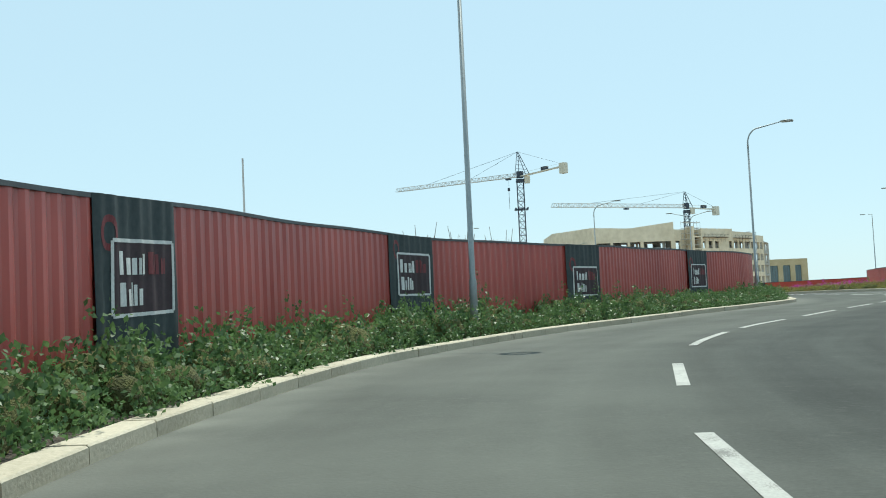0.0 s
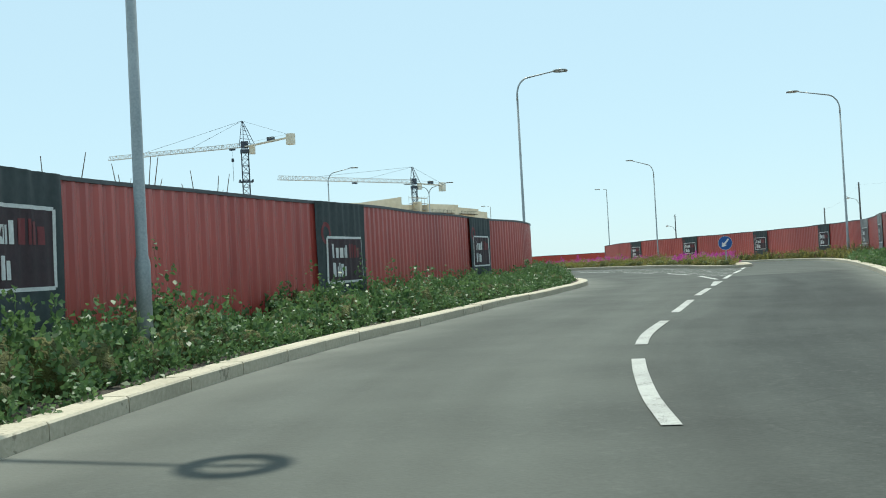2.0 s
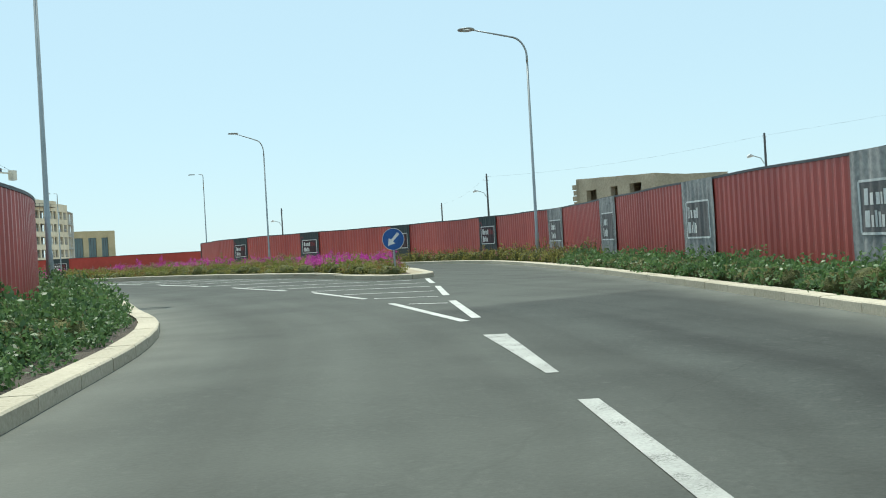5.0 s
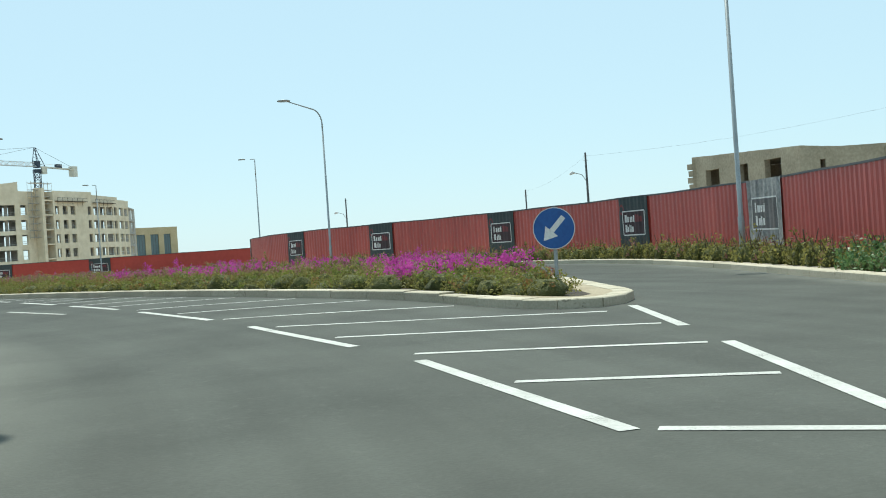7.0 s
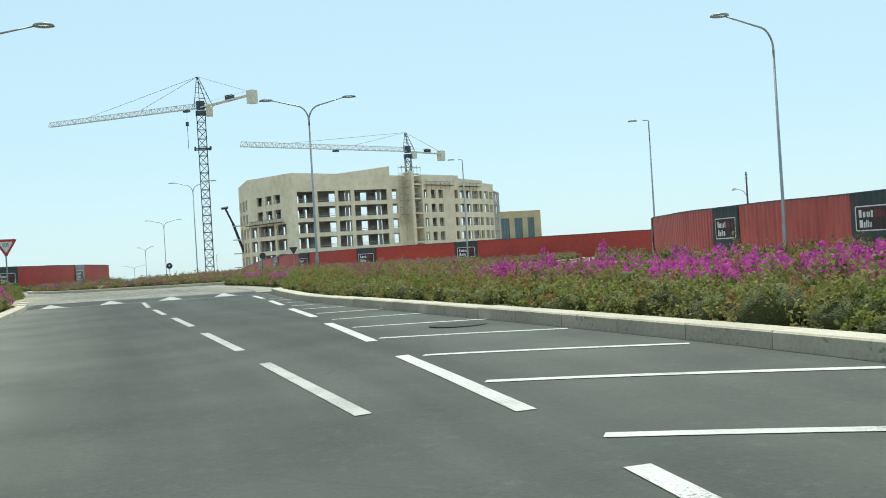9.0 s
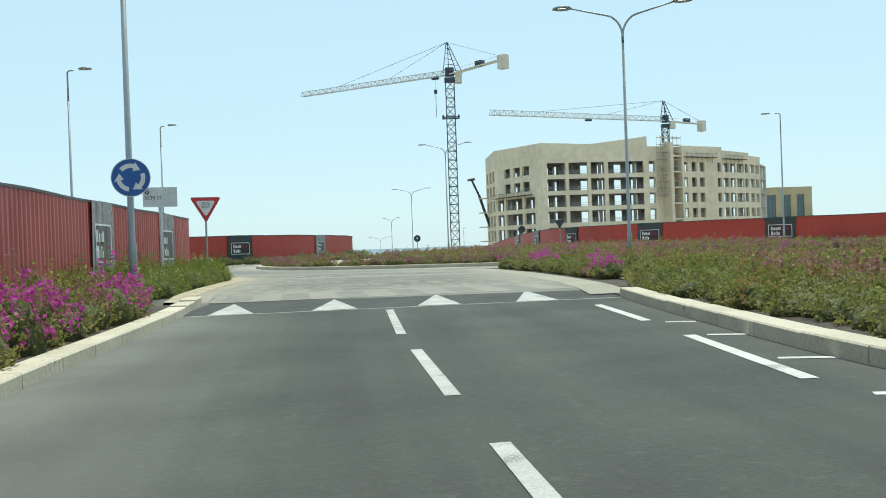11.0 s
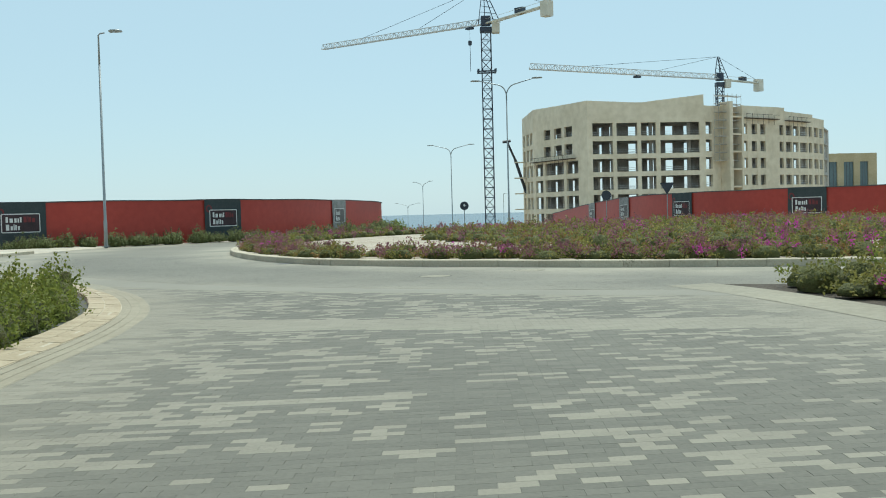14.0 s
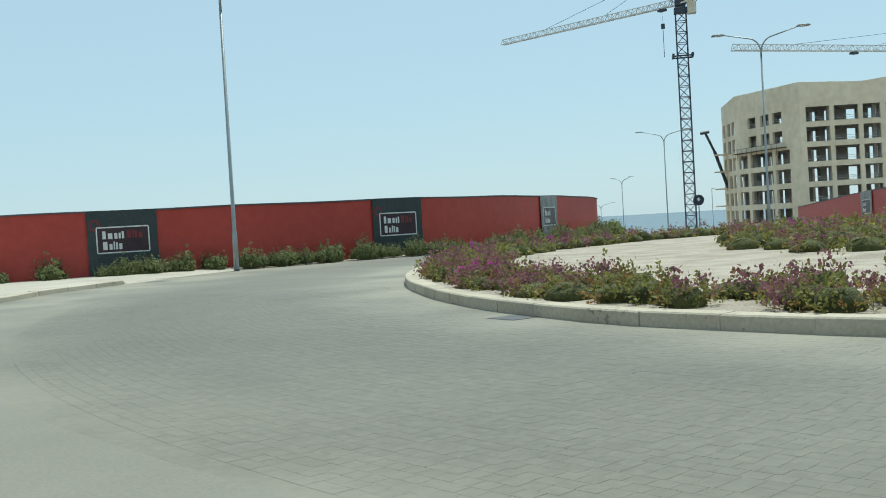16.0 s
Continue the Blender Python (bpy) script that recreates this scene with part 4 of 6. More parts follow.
pale_edge = thing("stone_edging", None, "rows of pale setts and a cream band edging the paving", "paving", kind="structure")
lineL = KERB_L[(KERB_L[:, 1] > 102.4) & (KERB_L[:, 1] < 131.0)]
lineW = ISLE_W[(ISLE_W[:, 1] > 101)]
lenL = total(lineL)
for row, (d0, d1) in enumerate(((-0.10, 0.025), (0.033, 0.158), (0.166, 0.295))):
    near0, near1 = length_near(lineL, 15.2, 112.5), length_near(lineL, 11.8, 127.2)
    for u0, u1 in ((0.0, near0), (near1, lenL)):
        seg = np.array([at_length(lineL, u)[0] for u in np.linspace(u0, u1, max(int((u1 - u0) / 0.4), 2))])
        v_, f_ = ribbon([aside(seg, d) for d in (d0, d1)], lambda x, y, k: rz(x, y) + 0.0215)
        child("sett_row", mesh_from("sett_row", v_, f_, M["band"]), pale_edge)
    u = near0 + 0.09 * row
    while u < near1 - 0.2:
        bm = bmesh.new()
        quad = []
        for w_, d in ((u + 0.0012, d0), (u + 0.2388, d0), (u + 0.2388, d1), (u + 0.0012, d1)):
            p, t = at_length(lineL, w_)
            q = p + np.array([-t[1], t[0]]) * d
            quad.append((q[0], q[1], rz(q[0], q[1]) + 0.0205 + 0.002 * row))
        hi = [bm.verts.new(q) for q in quad]
        lo = [bm.verts.new((q[0], q[1], q[2] - 0.02)) for q in quad]
        bm.faces.new(hi)
        for i in range(4):
            bm.faces.new((lo[i], lo[(i + 1) % 4], hi[(i + 1) % 4], hi[i]))
        part("sett", bm, M["edge_sett"], pale_edge)
        u += 0.24
v_, f_ = ribbon([aside(lineL, d) for d in (-0.12, 0.1, 0.3)], lambda x, y, k: rz(x, y) + 0.0185)
child("mortar_bed", mesh_from("mortar_bed", v_, f_, M["band"], True), pale_edge)
v_, f_ = ribbon([aside(lineL, d) for d in (0.294, 0.42, 0.6, 0.78, 0.80)], lambda x, y, k: rz(x, y) + (0.029, 0.044, 0.054, 0.058, -0.06)[k])
child("apron", mesh_from("apron", v_, f_, M["mortar"], True), pale_edge, "pale mortar under the cream stones")
# cream stones laid across the apron, uneven in length and height
for d0, d1, h0, h1 in ((0.304, 0.535, 0.035, 0.055), (0.548, 0.785, 0.055, 0.063)):
    u = 0.2
    while u < lenL - 0.6:
        long = rng.uniform(0.26, 0.52)
        e = rng.uniform(-0.002, 0.004)
        quad = []
        for w_, d, h in ((u + 0.008, d0, h0), (u + long - 0.008, d0, h0), (u + long - 0.008, d1, h1), (u + 0.008, d1, h1)):
            p, t = at_length(lineL, w_)
            q = p + np.array([-t[1], t[0]]) * (d + rng.uniform(-0.006, 0.006))
            quad.append((q[0], q[1], rz(q[0], q[1]) + h + e))
        bm = bmesh.new()
        hi = [bm.verts.new(q) for q in quad]
        lo = [bm.verts.new((q[0], q[1], q[2] - 0.02)) for q in quad]
        bm.faces.new(hi)
        for i in range(4):
            bm.faces.new((lo[i], lo[(i + 1) % 4], hi[(i + 1) % 4], hi[i]))
        part("stone_slab", bm, M["apron"], pale_edge)
        u += long
v_, f_ = ribbon([aside(lineW, d) for d in (0.5, 0.25, 0.0, -0.2, -0.34, -0.35)], lambda x, y, k: rz(x, y) + (0.0215, 0.023, 0.026, 0.031, 0.034, -0.05)[k])
child("band", mesh_from("band", v_, f_, M["band"]), pale_edge)
gl = ISLE_W[(ISLE_W[:, 1] > 102.2) & (ISLE_W[:, 1] < 107.4)]
v_, f_ = ribbon([aside(gl, d) for d in (-1.1, -1.6, -2.2)], lambda x, y, k: rz(x, y) + 0.06)
tagged(new("gravel_patch", mesh_from("gravel_patch", v_, f_, M["gravel"], True)), "patch of coarse pale gravel at the bed's edge", "gravel", kind="structure")


def cover(x, y, r, label, material, square=False):
    root = thing("manhole_cover", Matrix.Translation((x, y, rz(x, y) + (0.0185 if y > 127 else 0.005))), label, "manhole cover", "manhole covers")
    bm = bmesh.new()
    n = 4 if square else 28
    for r0, r1, z in ((r, r * 0.955, 0.006),):
        a = [bm.verts.new((r0 * math.cos(i * math.tau / n), r0 * math.sin(i * math.tau / n), z)) for i in range(n)]
        b = [bm.verts.new((r1 * math.cos(i * math.tau / n), r1 * math.sin(i * math.tau / n), z)) for i in range(n)]
        for i in range(n):
            bm.faces.new((a[i], a[(i + 1) % n], b[(i + 1) % n], b[i]))
    part("rim", bm, M["dark_asphalt"] if y > 100 else M["asphalt"], root, "dark rim")
    bm = bmesh.new()
    bm.faces.new([bm.verts.new((r * 0.955 * math.cos(i * math.tau / n), r * 0.955 * math.sin(i * math.tau / n), 0.004)) for i in range(n)])
    part("lid", bm, material, root)


cover(18.41, 128.9, 0.36, "round pale manhole cover in the setts, dark rim", M["band"])
cover(20.55, 130.2, 0.36, "round pale manhole cover in the setts, dark rim", M["band"])
cover(25.75, 77.4, 0.42, "patched round manhole in the hatched asphalt", M["dark_asphalt"])
cover(13.9, 136.3, 0.40, "square iron drain cover by the kerb", M["cap"], True)
cover(-1.0, 152.6, 0.42, "square iron drain cover by the hoarding", M["cap"], True)

# ---- hoardings ----
def foot(line, y):
    """Ground height under a hoarding; the western one dips a little on the bend."""
    return gz(y) + (float(np.interp(y, [9, 15, 20, 32, 50, 70], [-0.03, 0.04, 0.05, -0.08, -0.08, 0.0])) if line is FENCE_L else 0.0)


def along(line, u0, u1, step):
    s = np.r_[0, np.cumsum(np.hypot(*np.diff(line, axis=0).T))]
    u = np.arange(u0, u1 + step * 0.5, step)
    nn = normals(line)
    return np.stack([np.interp(u, s, line[:, 0]), np.interp(u, s, line[:, 1])], 1), np.stack([np.interp(u, s, nn[:, 0]), np.interp(u, s, nn[:, 1])], 1), u


def hoarding(name, line, side, high, label, ribs=True, u0=0.0, u1=None):
    """Ribbed steel sheets on a line; side +1: the road lies to the left of its way."""
    root = thing(name, None, label, "hoarding", kind="structure")
    u1 = total(line) if u1 is None else u1
    u = u0
    while u < u1 - 0.3:
        v = min(u + 3.0, u1)
        step = 0.075 if ribs else 0.5
        p, n, uu = along(line, u, v, step)
        depth = np.array([(0.0, 0.034, 0.034, 0.0)[int(round(k / step)) % 4] if ribs else 0.0 for k in uu]) + 0.002
        verts, faces = [], []
        for out in (0, -0.022):
            for z in (0.06, high):
                for q, m, d, k in zip(p, n, depth, uu):
                    x, y = q + m * side * (d + out)
                    verts.append((x, y, foot(line, y) + z + 0.012 * math.sin(k * 0.9)))
        c = len(p)
        for i in range(c - 1):
            faces += [(i, i + 1, c + i + 1, c + i), (2 * c + i + 1, 2 * c + i, 3 * c + i, 3 * c + i + 1), (c + i, c + i + 1, 3 * c + i + 1, 3 * c + i)]
        faces += [(0, c, 3 * c, 2 * c), (c - 1, 3 * c - 1, 4 * c - 1, 2 * c - 1)]
        child("sheet", mesh_from("sheet", verts, faces, M["red"] if ribs else M["red_cloth"]), root)
        u = v
    p, n, uu = along(line, u0, u1, 0.5)
    verts, faces = [], []
    for q, m, k in zip(p, n, uu):
        for o, z in ((0.05, -0.035), (0.05, 0.02), (-0.04, 0.02), (-0.04, -0.035)):
            x, y = q + m * side * o
            verts.append((x, y, foot(line, y) + high + z + 0.012 * math.sin(k * 0.9)))
    for i in range(len(p) - 1):
        faces += [(4 * i + a, 4 * i + (a + 1) % 4, 4 * i + 4 + (a + 1) % 4, 4 * i + 4 + a) for a in range(4)]
    child("cap_rail", mesh_from("cap_rail", verts, faces, M["cap"]), root, "dark grey cap rail")
    return root


hoarding("hoarding_west", FENCE_L, -1, 2.43, "red ribbed steel site hoarding behind the hedge")
hoarding("hoarding_east", FENCE_R, 1, 2.44, "red ribbed steel site hoarding along the outer lane")
hoarding("hoarding_north", FENCE_V4, -1, 2.38, "smooth red site hoarding beyond the roundabout", ribs=False)
hoarding("hoarding_far", FENCE_F3, 1, 2.28, "smooth red site hoarding below the unfinished building", ribs=False)


def banner(line, x, y, side, high, logo_w, logo_lo, logo_hi, faded=False, width=2.0, wavy=True, logo_shift=0.0):
    """A cloth banner with a framed emblem, hung over the sheets."""
    uc = length_near(line, x, y)
    root = thing("banner", None, ("faded silvery" if faded else "dark green") + " cloth banner with a white-framed emblem hung on the hoarding", "banner", "hoarding banners")
    cloth = M["faded"] if faded else M["banner"]
    rg = random.Random(int(x * 10) + int(y))

    def spot(s, h, out):
        p, d = at_length(line, uc + s)
        nn = np.array([-d[1], d[0]]) * side
        w = 0.012 * math.sin((uc + s) * 21) if wavy else 0.004 * math.sin((uc + s) * 6)
        w += 0.010 * math.sin(s * 9 + h * 2.2 + x)
        q = p + nn * (0.078 + out + w)
        return (q[0], q[1], foot(line, q[1]) + h)

    def patch(name, s0, s1, h0, h1, out, material, label=""):
        k, r = max(int((s1 - s0) / 0.06), 1), max(int((h1 - h0) / 0.3), 1)
        verts, faces = [], []
        for o in (out, out - 0.004):
            for j in range(r + 1):
                for i in range(k + 1):
                    verts.append(spot(s0 + (s1 - s0) * i / k, h0 + (h1 - h0) * j / r, o))
        half = (k + 1) * (r + 1)
        for j in range(r):
            for i in range(k):
                a = j * (k + 1) + i
                faces += [(a, a + 1, a + k + 2, a + k + 1), (half + a + 1, half + a, half + a + k + 1, half + a + k + 2)]
        return child(name, mesh_from(name, verts, faces, material, True), root, label)

    sg = -1 if side < 0 else 1
    patch("cloth", -width / 2, width / 2, 0.12, high + 0.01, 0, cloth)
    # reading direction: from the road, left to right
    L = (lambda a, b: (a, b)) if sg < 0 else (lambda a, b: (-b, -a))
    a0, a1 = -logo_w / 2 + logo_shift, logo_w / 2 + logo_shift
    t = 0.045
    frame_m = M["white"]
    if not faded:
        patch("emblem_field", *L(a0 + 0.02, a1 - 0.02), logo_lo + 0.02, logo_hi - 0.02, 0.007, M["field"])
        c0, cz = a0 - 0.02, logo_hi + 0.06
        verts, faces = [], []
        s_c = L(c0, c0)[0]
        for rad in (0.19, 0.115):
            for i in range(20):
                w = i * math.tau / 20
                verts.append(spot(s_c + rad * math.cos(w), cz + rad * 1.1 * math.sin(w), 0.005))
        faces = [(i, (i + 1) % 20, 20 + (i + 1) % 20, 20 + i) for i in range(20)]
        child("emblem_ring", mesh_from("emblem_ring", verts, faces, M["logo_red"]), root, "dull red ring")
    else:
        patch("emblem_field", *L(a0 + 0.02, a1 - 0.02), logo_lo + 0.02, logo_hi - 0.02, 0.007, M["field_grey"])
    for n_, (s0, s1, h0, h1) in (("frame_bottom", (a0 + 0.03, a1 - 0.03, logo_lo, logo_lo + t)), ("frame_top", (a0 + 0.03, a1 - 0.03, logo_hi - t, logo_hi)), ("frame_side", (a0, a0 + t, logo_lo + 0.03, logo_hi - 0.03)), ("frame_side", (a1 - t, a1, logo_lo + 0.03, logo_hi - 0.03))):
        patch(n_, *L(s0, s1), h0, h1, 0.011, frame_m)
    hh = logo_hi - logo_lo
    ww = a1 - a0
    # two rows of plain letter-sized bars
    def word(f0, f1, g0, g1, letters, material, name):
        s = f0
        for k_, (wd, tall) in enumerate(letters):
            e = s + (f1 - f0) * wd
            gap = (e - s) * 0.17
            patch(name, *L(a0 + ww * (s + gap), a0 + ww * (e - gap)), logo_lo + hh * g0, logo_lo + hh * (g0 + (g1 - g0) * tall), 0.012, material)
            s = e
    word(0.10, 0.53, 0.54, 0.84, ((0.22, 1), (0.30, 0.72), (0.20, 0.72), (0.13, 0.72), (0.15, 0.9)), M["white"], "bar")
    word(0.10, 0.49, 0.14, 0.44, ((0.31, 1), (0.22, 0.72), (0.10, 1), (0.15, 0.9), (0.22, 0.72)), M["white"], "bar")
    if not faded:
        word(0.55, 0.88, 0.54, 0.84, ((0.36, 1), (0.12, 1), (0.20, 0.9), (0.32, 0.72)), M["logo_red"], "bar")
    return root


M["field"] = mat("emblem_field", (0.030, 0.016, 0.020), (0.055, 0.028, 0.034), 0.7, 2, 20, 0.05, 0.002)
M["field_grey"] = mat("emblem_field_grey", (0.09, 0.085, 0.085), (0.17, 0.16, 0.16), 0.7, 2, 20, 0.05, 0.002)
for x, y, lo, hi, w in ((-3.66, 12.3, 1.02, 1.94, 2.06), (-0.66, 23.6, 1.07, 2.04, 2.4), (4.2, 31.45, 0.88, 1.78, 2.3), (10.27, 41.9, 0.95, 1.88, 2.45)):
    banner(FENCE_L, x, y, -1, 2.43, w * 0.765, lo, hi, width=w, logo_shift=0.1)
for x, y in ((13.25, 106.0), (12.65, 114.4)):
    banner(FENCE_L, x, y, -1, 2.43, 1.75, 0.95, 1.9, faded=True, width=2.3)
for x, y, fd in ((26.14, 40.7, 1), (30.85, 48.5, 1), (36.25, 56.9, 1), (41.9, 65.55, 1), (45.65, 75.0, 0), (47.65, 86.2, 0), (47.2, 96.9, 0), (45.85, 106.4, 0), (48.2, 118.8, 1)):
    banner(FENCE_R, x, y, 1, 2.44, 1.8, 0.95, 1.92, faded=bool(fd), width=2.35)
for x, y, fd in ((-2.3, 157.2, 0), (6.1, 164.15, 0), (11.25, 175.3, 1)):
    banner(FENCE_V4, x, y, -1, 2.38, 1.82, 0.88, 1.82, faded=bool(fd), width=2.4, wavy=False)
for x, y, fd in ((48.9, 161.5, 0), (39.85, 168.0, 0), (34.3, 177.0, 0), (32.2, 187.3, 1), (31.1, 197.5, 1)):
    banner(FENCE_F3, x, y, 1, 2.28, 1.85, 0.75, 1.72, faded=bool(fd), width=2.4, wavy=False)


# ---- street lamps ----
def street_lamp(x, y, high, arms, label, short=False, base=0.1):
    root = thing("street_lamp", Matrix.Translation((x, y, gz(y) + base)), label, "street lamp", "street lamps")
    bm = bmesh.new()
    tube(bm, [(0, 0, -0.1), (0, 0, 1.25), (0, 0, 1.32), (0, 0, high - 1.5)], [0.095, 0.09, 0.07, 0.05], 12)
    part("pole", bm, M["pole"], root, smooth_shade=True)
    bm = bmesh.new()
    tube(bm, [(0, 0, 0), (0, 0, 0.03)], [0.2, 0.2], 12)
    part("base_plate", bm, M["pole"], root)
    for ax, ay in arms:
        d = Vector((ax, ay, 0))
        bm = bmesh.new()
        if short:
            pts = [(0, 0, high - 1.52), (0, 0, high - 0.08), tuple(d * 0.12 + Vector((0, 0, high - 0.01))), tuple(d * 0.5 + Vector((0, 0, high)))]
            tube(bm, pts, [0.05, 0.042, 0.04, 0.035], 8)
        else:
            pts = [Vector((0, 0, high - 1.52))]
            for k in range(9):
                a = k / 8 * math.radians(76)
                pts.append(Vector((0, 0, high - 1.25)) + d.normalized() * 0.75 * (1 - math.cos(a)) + Vector((0, 0, 0.9 * math.sin(a))))
            end = d + Vector((0, 0, high))
            pts += [pts[-1].lerp(end, 0.5), end]
            tube(bm, pts, [0.05] * 2 + [0.043] * (len(pts) - 4) + [0.035, 0.03], 8)
        part("arm", bm, M["pole"], root, smooth_shade=True)
        # flat ring-shaped head
        bm = bmesh.new()
        c = d + Vector((0, 0, high + 0.0)) + d.normalized() * 0.30
        ro, ri, th, n = (0.38, 0.22, 0.05, 20) if not short else (0.33, 0.16, 0.06, 16)
        rings = []
        for r, z in ((ro, 0), (ro * 0.97, th), (ri, th * 0.7), (ri, -0.01)):
            rings.append([bm.verts.new(c + Vector((r * math.cos(i * math.tau / n), r * math.sin(i * math.tau / n), z))) for i in range(n)])
        for k in range(4):
            p, q = rings[k], rings[(k + 1) % 4]
            for i in range(n):
                bm.faces.new((p[i], p[(i + 1) % n], q[(i + 1) % n], q[i]))
        head = part("lamp_head", bm, M["pole"], root, "flat ring-shaped lamp head", True)
        bm = bmesh.new()
        e = d.normalized()
        tube(bm, [c - e * ro, c + e * ro], 0.035, 6)
        part("bridge", bm, M["pole"], head)
    return root


ONE, TWO = "tall grey steel street lamp with one curved arm", "tall grey steel street lamp with two curved arms"
street_lamp(0.65, 23.9, 10.0, [(1.75, -0.9)], ONE)
street_lamp(17.5, 58.2, 10.0, [(2.1, 0.3)], ONE)
street_lamp(40.5, 65.3, 10.3, [(-2.0, 1.2)], ONE)
street_lamp(46.15, 101.4, 9.85, [(-2.4, -0.5)], ONE)
street_lamp(15.1, 102.4, 10.0, [(2.1, 0.2)], ONE)
street_lamp(29.15, 121.5, 10.2, [(-2.0, 0.35), (2.0, -0.35)], TWO)
SHORT = "tall thin grey street lamp with a short flat head"
street_lamp(55.2, 132.6, 9.9, [(-0.7, 0.5)], SHORT, True)
street_lamp(3.4, 133.0, 10.4, [(0.7, -0.2)], SHORT, True)
street_lamp(48.35, 159.7, 10.1, [(-0.75, 0.2)], SHORT, True)
street_lamp(1.75, 157.2, 10.4, [(0.7, -0.3)], SHORT, True)
for x, y, h, ax, ay in ((23.1, 184.9, 11.2, 2.0, -0.5), (18.8, 228.5, 11.05, 2.1, -0.3), (14.0, 278.0, 11.1, 1.2, -1.7), (9.2, 330.0, 10.9, 2.1, -0.4)):
    street_lamp(x, y, h, [(-ax, -ay), (ax, ay)], TWO)
street_lamp(28.4, 300.0, 10.3, [(0.15, -0.6)], SHORT, True)


# ---- signs ----
def disc(bm, r, y0, y1, n=32, z=0.0, x=0.0):
    """A round plate that faces -y."""
    a = [bm.verts.new((x + r * math.cos(i * math.tau / n), y0, z + r * math.sin(i * math.tau / n))) for i in range(n)]
    b = [bm.verts.new((v.co.x, y1, v.co.z)) for v in a]
    bm.faces.new(a)
    bm.faces.new(b[::-1])
    for i in range(n):
        bm.faces.new((a[i], b[i], b[(i + 1) % n], a[(i + 1) % n]))


def flat(bm, pts, y0, y1):
    """A plate with the outline pts in x and z, facing -y."""
    a = [bm.verts.new((x, y0, z)) for x, z in pts]
    b = [bm.verts.new((x, y1, z)) for x, z in pts]
    bm.faces.new(a)
    bm.faces.new(b[::-1])
    for i in range(len(a)):
        bm.faces.new((a[i], b[i], b[(i + 1) % len(a)], a[(i + 1) % len(a)]))


def facing(x, y, tx, ty, z=None):
    """A pose on the ground at x, y whose -y side looks at tx, ty."""
    return Matrix.Translation((x, y, gz(y) + 0.1 if z is None else z)) @ Matrix.Rotation(math.atan2(ty - y, tx - x) + math.pi / 2, 4, "Z")


def lettering(root, text, size, x, y, z, material):
    cu = bpy.data.curves.new("lettering", "FONT")
    cu.body, cu.size, cu.align_x, cu.align_y, cu.extrude = text, size, "CENTER", "CENTER", 0.001
    tmp = bpy.data.objects.new("lettering", cu)
    scene.collection.objects.link(tmp)
    me = bpy.data.meshes.new_from_object(tmp.evaluated_get(bpy.context.evaluated_depsgraph_get()))
    bpy.data.objects.remove(tmp)
    me.materials.clear()
    me.materials.append(material)
    ob = child("lettering", me, root)
    ob.matrix_parent_inverse = Matrix()
    ob.matrix_basis = Matrix.Translation((x, y, z)) @ Matrix.Rotation(math.pi / 2, 4, "X")
    return ob


keep = thing("keep_left_sign", facing(28.93, 59.55, 21.5, 51.0, gz(59.5) + 0.1), "round blue sign with a white arrow on a short post", "traffic sign")
bm = bmesh.new()
tube(bm, [(0, 0, -0.05), (0, 0, 0.18)], 0.042, 12)
part("post_sleeve", bm, M["sign_red"], keep, "red sleeve at the foot of the post")
bm = bmesh.new()
tube(bm, [(0, 0, 0.18), (0, 0, 1.5)], 0.035, 12)
part("post", bm, M["pole"], keep)
bm = bmesh.new()
disc(bm, 0.365, -0.055, -0.045, z=1.24)
part("rim", bm, M["white"], keep)
bm = bmesh.new()
disc(bm, 0.35, -0.060, -0.056, z=1.24)
part("plate", bm, M["sign_blue"], keep, "blue face")
bm = bmesh.new()
rot = math.radians(-42)
arrow = [(-0.045, 0.26), (0.045, 0.26), (0.045, -0.06), (0.14, -0.06), (0.0, -0.28), (-0.14, -0.06), (-0.045, -0.06)]
flat(bm, [(x * math.cos(rot) - z * math.sin(rot), 1.24 + x * math.sin(rot) + z * math.cos(rot)) for x, z in arrow][::-1], -0.065, -0.061)
part("arrow", bm, M["white"], keep, "white arrow pointing down to one side")

rb_sign = thing("roundabout_sign", facing(15.16, 102.27, 21.0, 82.0, gz(102.3) + 2.72), "round blue roundabout sign fixed to a lamp post", "traffic sign")
bm = bmesh.new()
disc(bm, 0.395, -0.115, -0.10)
part("rim", bm, M["white"], rb_sign)
bm = bmesh.new()
disc(bm, 0.38, -0.120, -0.116)
part("plate", bm, M["sign_blue"], rb_sign, "blue face")
for k in range(3):
    bm = bmesh.new()
    a0 = k * math.tau / 3 + 0.35
    outer, inner = [], []
    for i in range(7):
        a = a0 - i / 6 * 1.15
        outer.append((0.29 * math.cos(a), 0.29 * math.sin(a)))
        inner.append((0.20 * math.cos(a), 0.20 * math.sin(a)))
    a = a0 - 1.15
    tip = [(0.34 * math.cos(a), 0.34 * math.sin(a)), (0.245 * math.cos(a - 0.62), 0.245 * math.sin(a - 0.62)), (0.14 * math.cos(a), 0.14 * math.sin(a))]
    flat(bm, outer + tip + inner[::-1], -0.125, -0.121)
    part("arrow", bm, M["white"], rb_sign, "white curved arrow")
bm = bmesh.new()
box(bm, -0.08, -0.1, -0.22, 0.08, 0.09, -0.17)
box(bm, -0.08, -0.1, 0.17, 0.08, 0.09, 0.22)
part("bracket", bm, M["pole"], rb_sign)

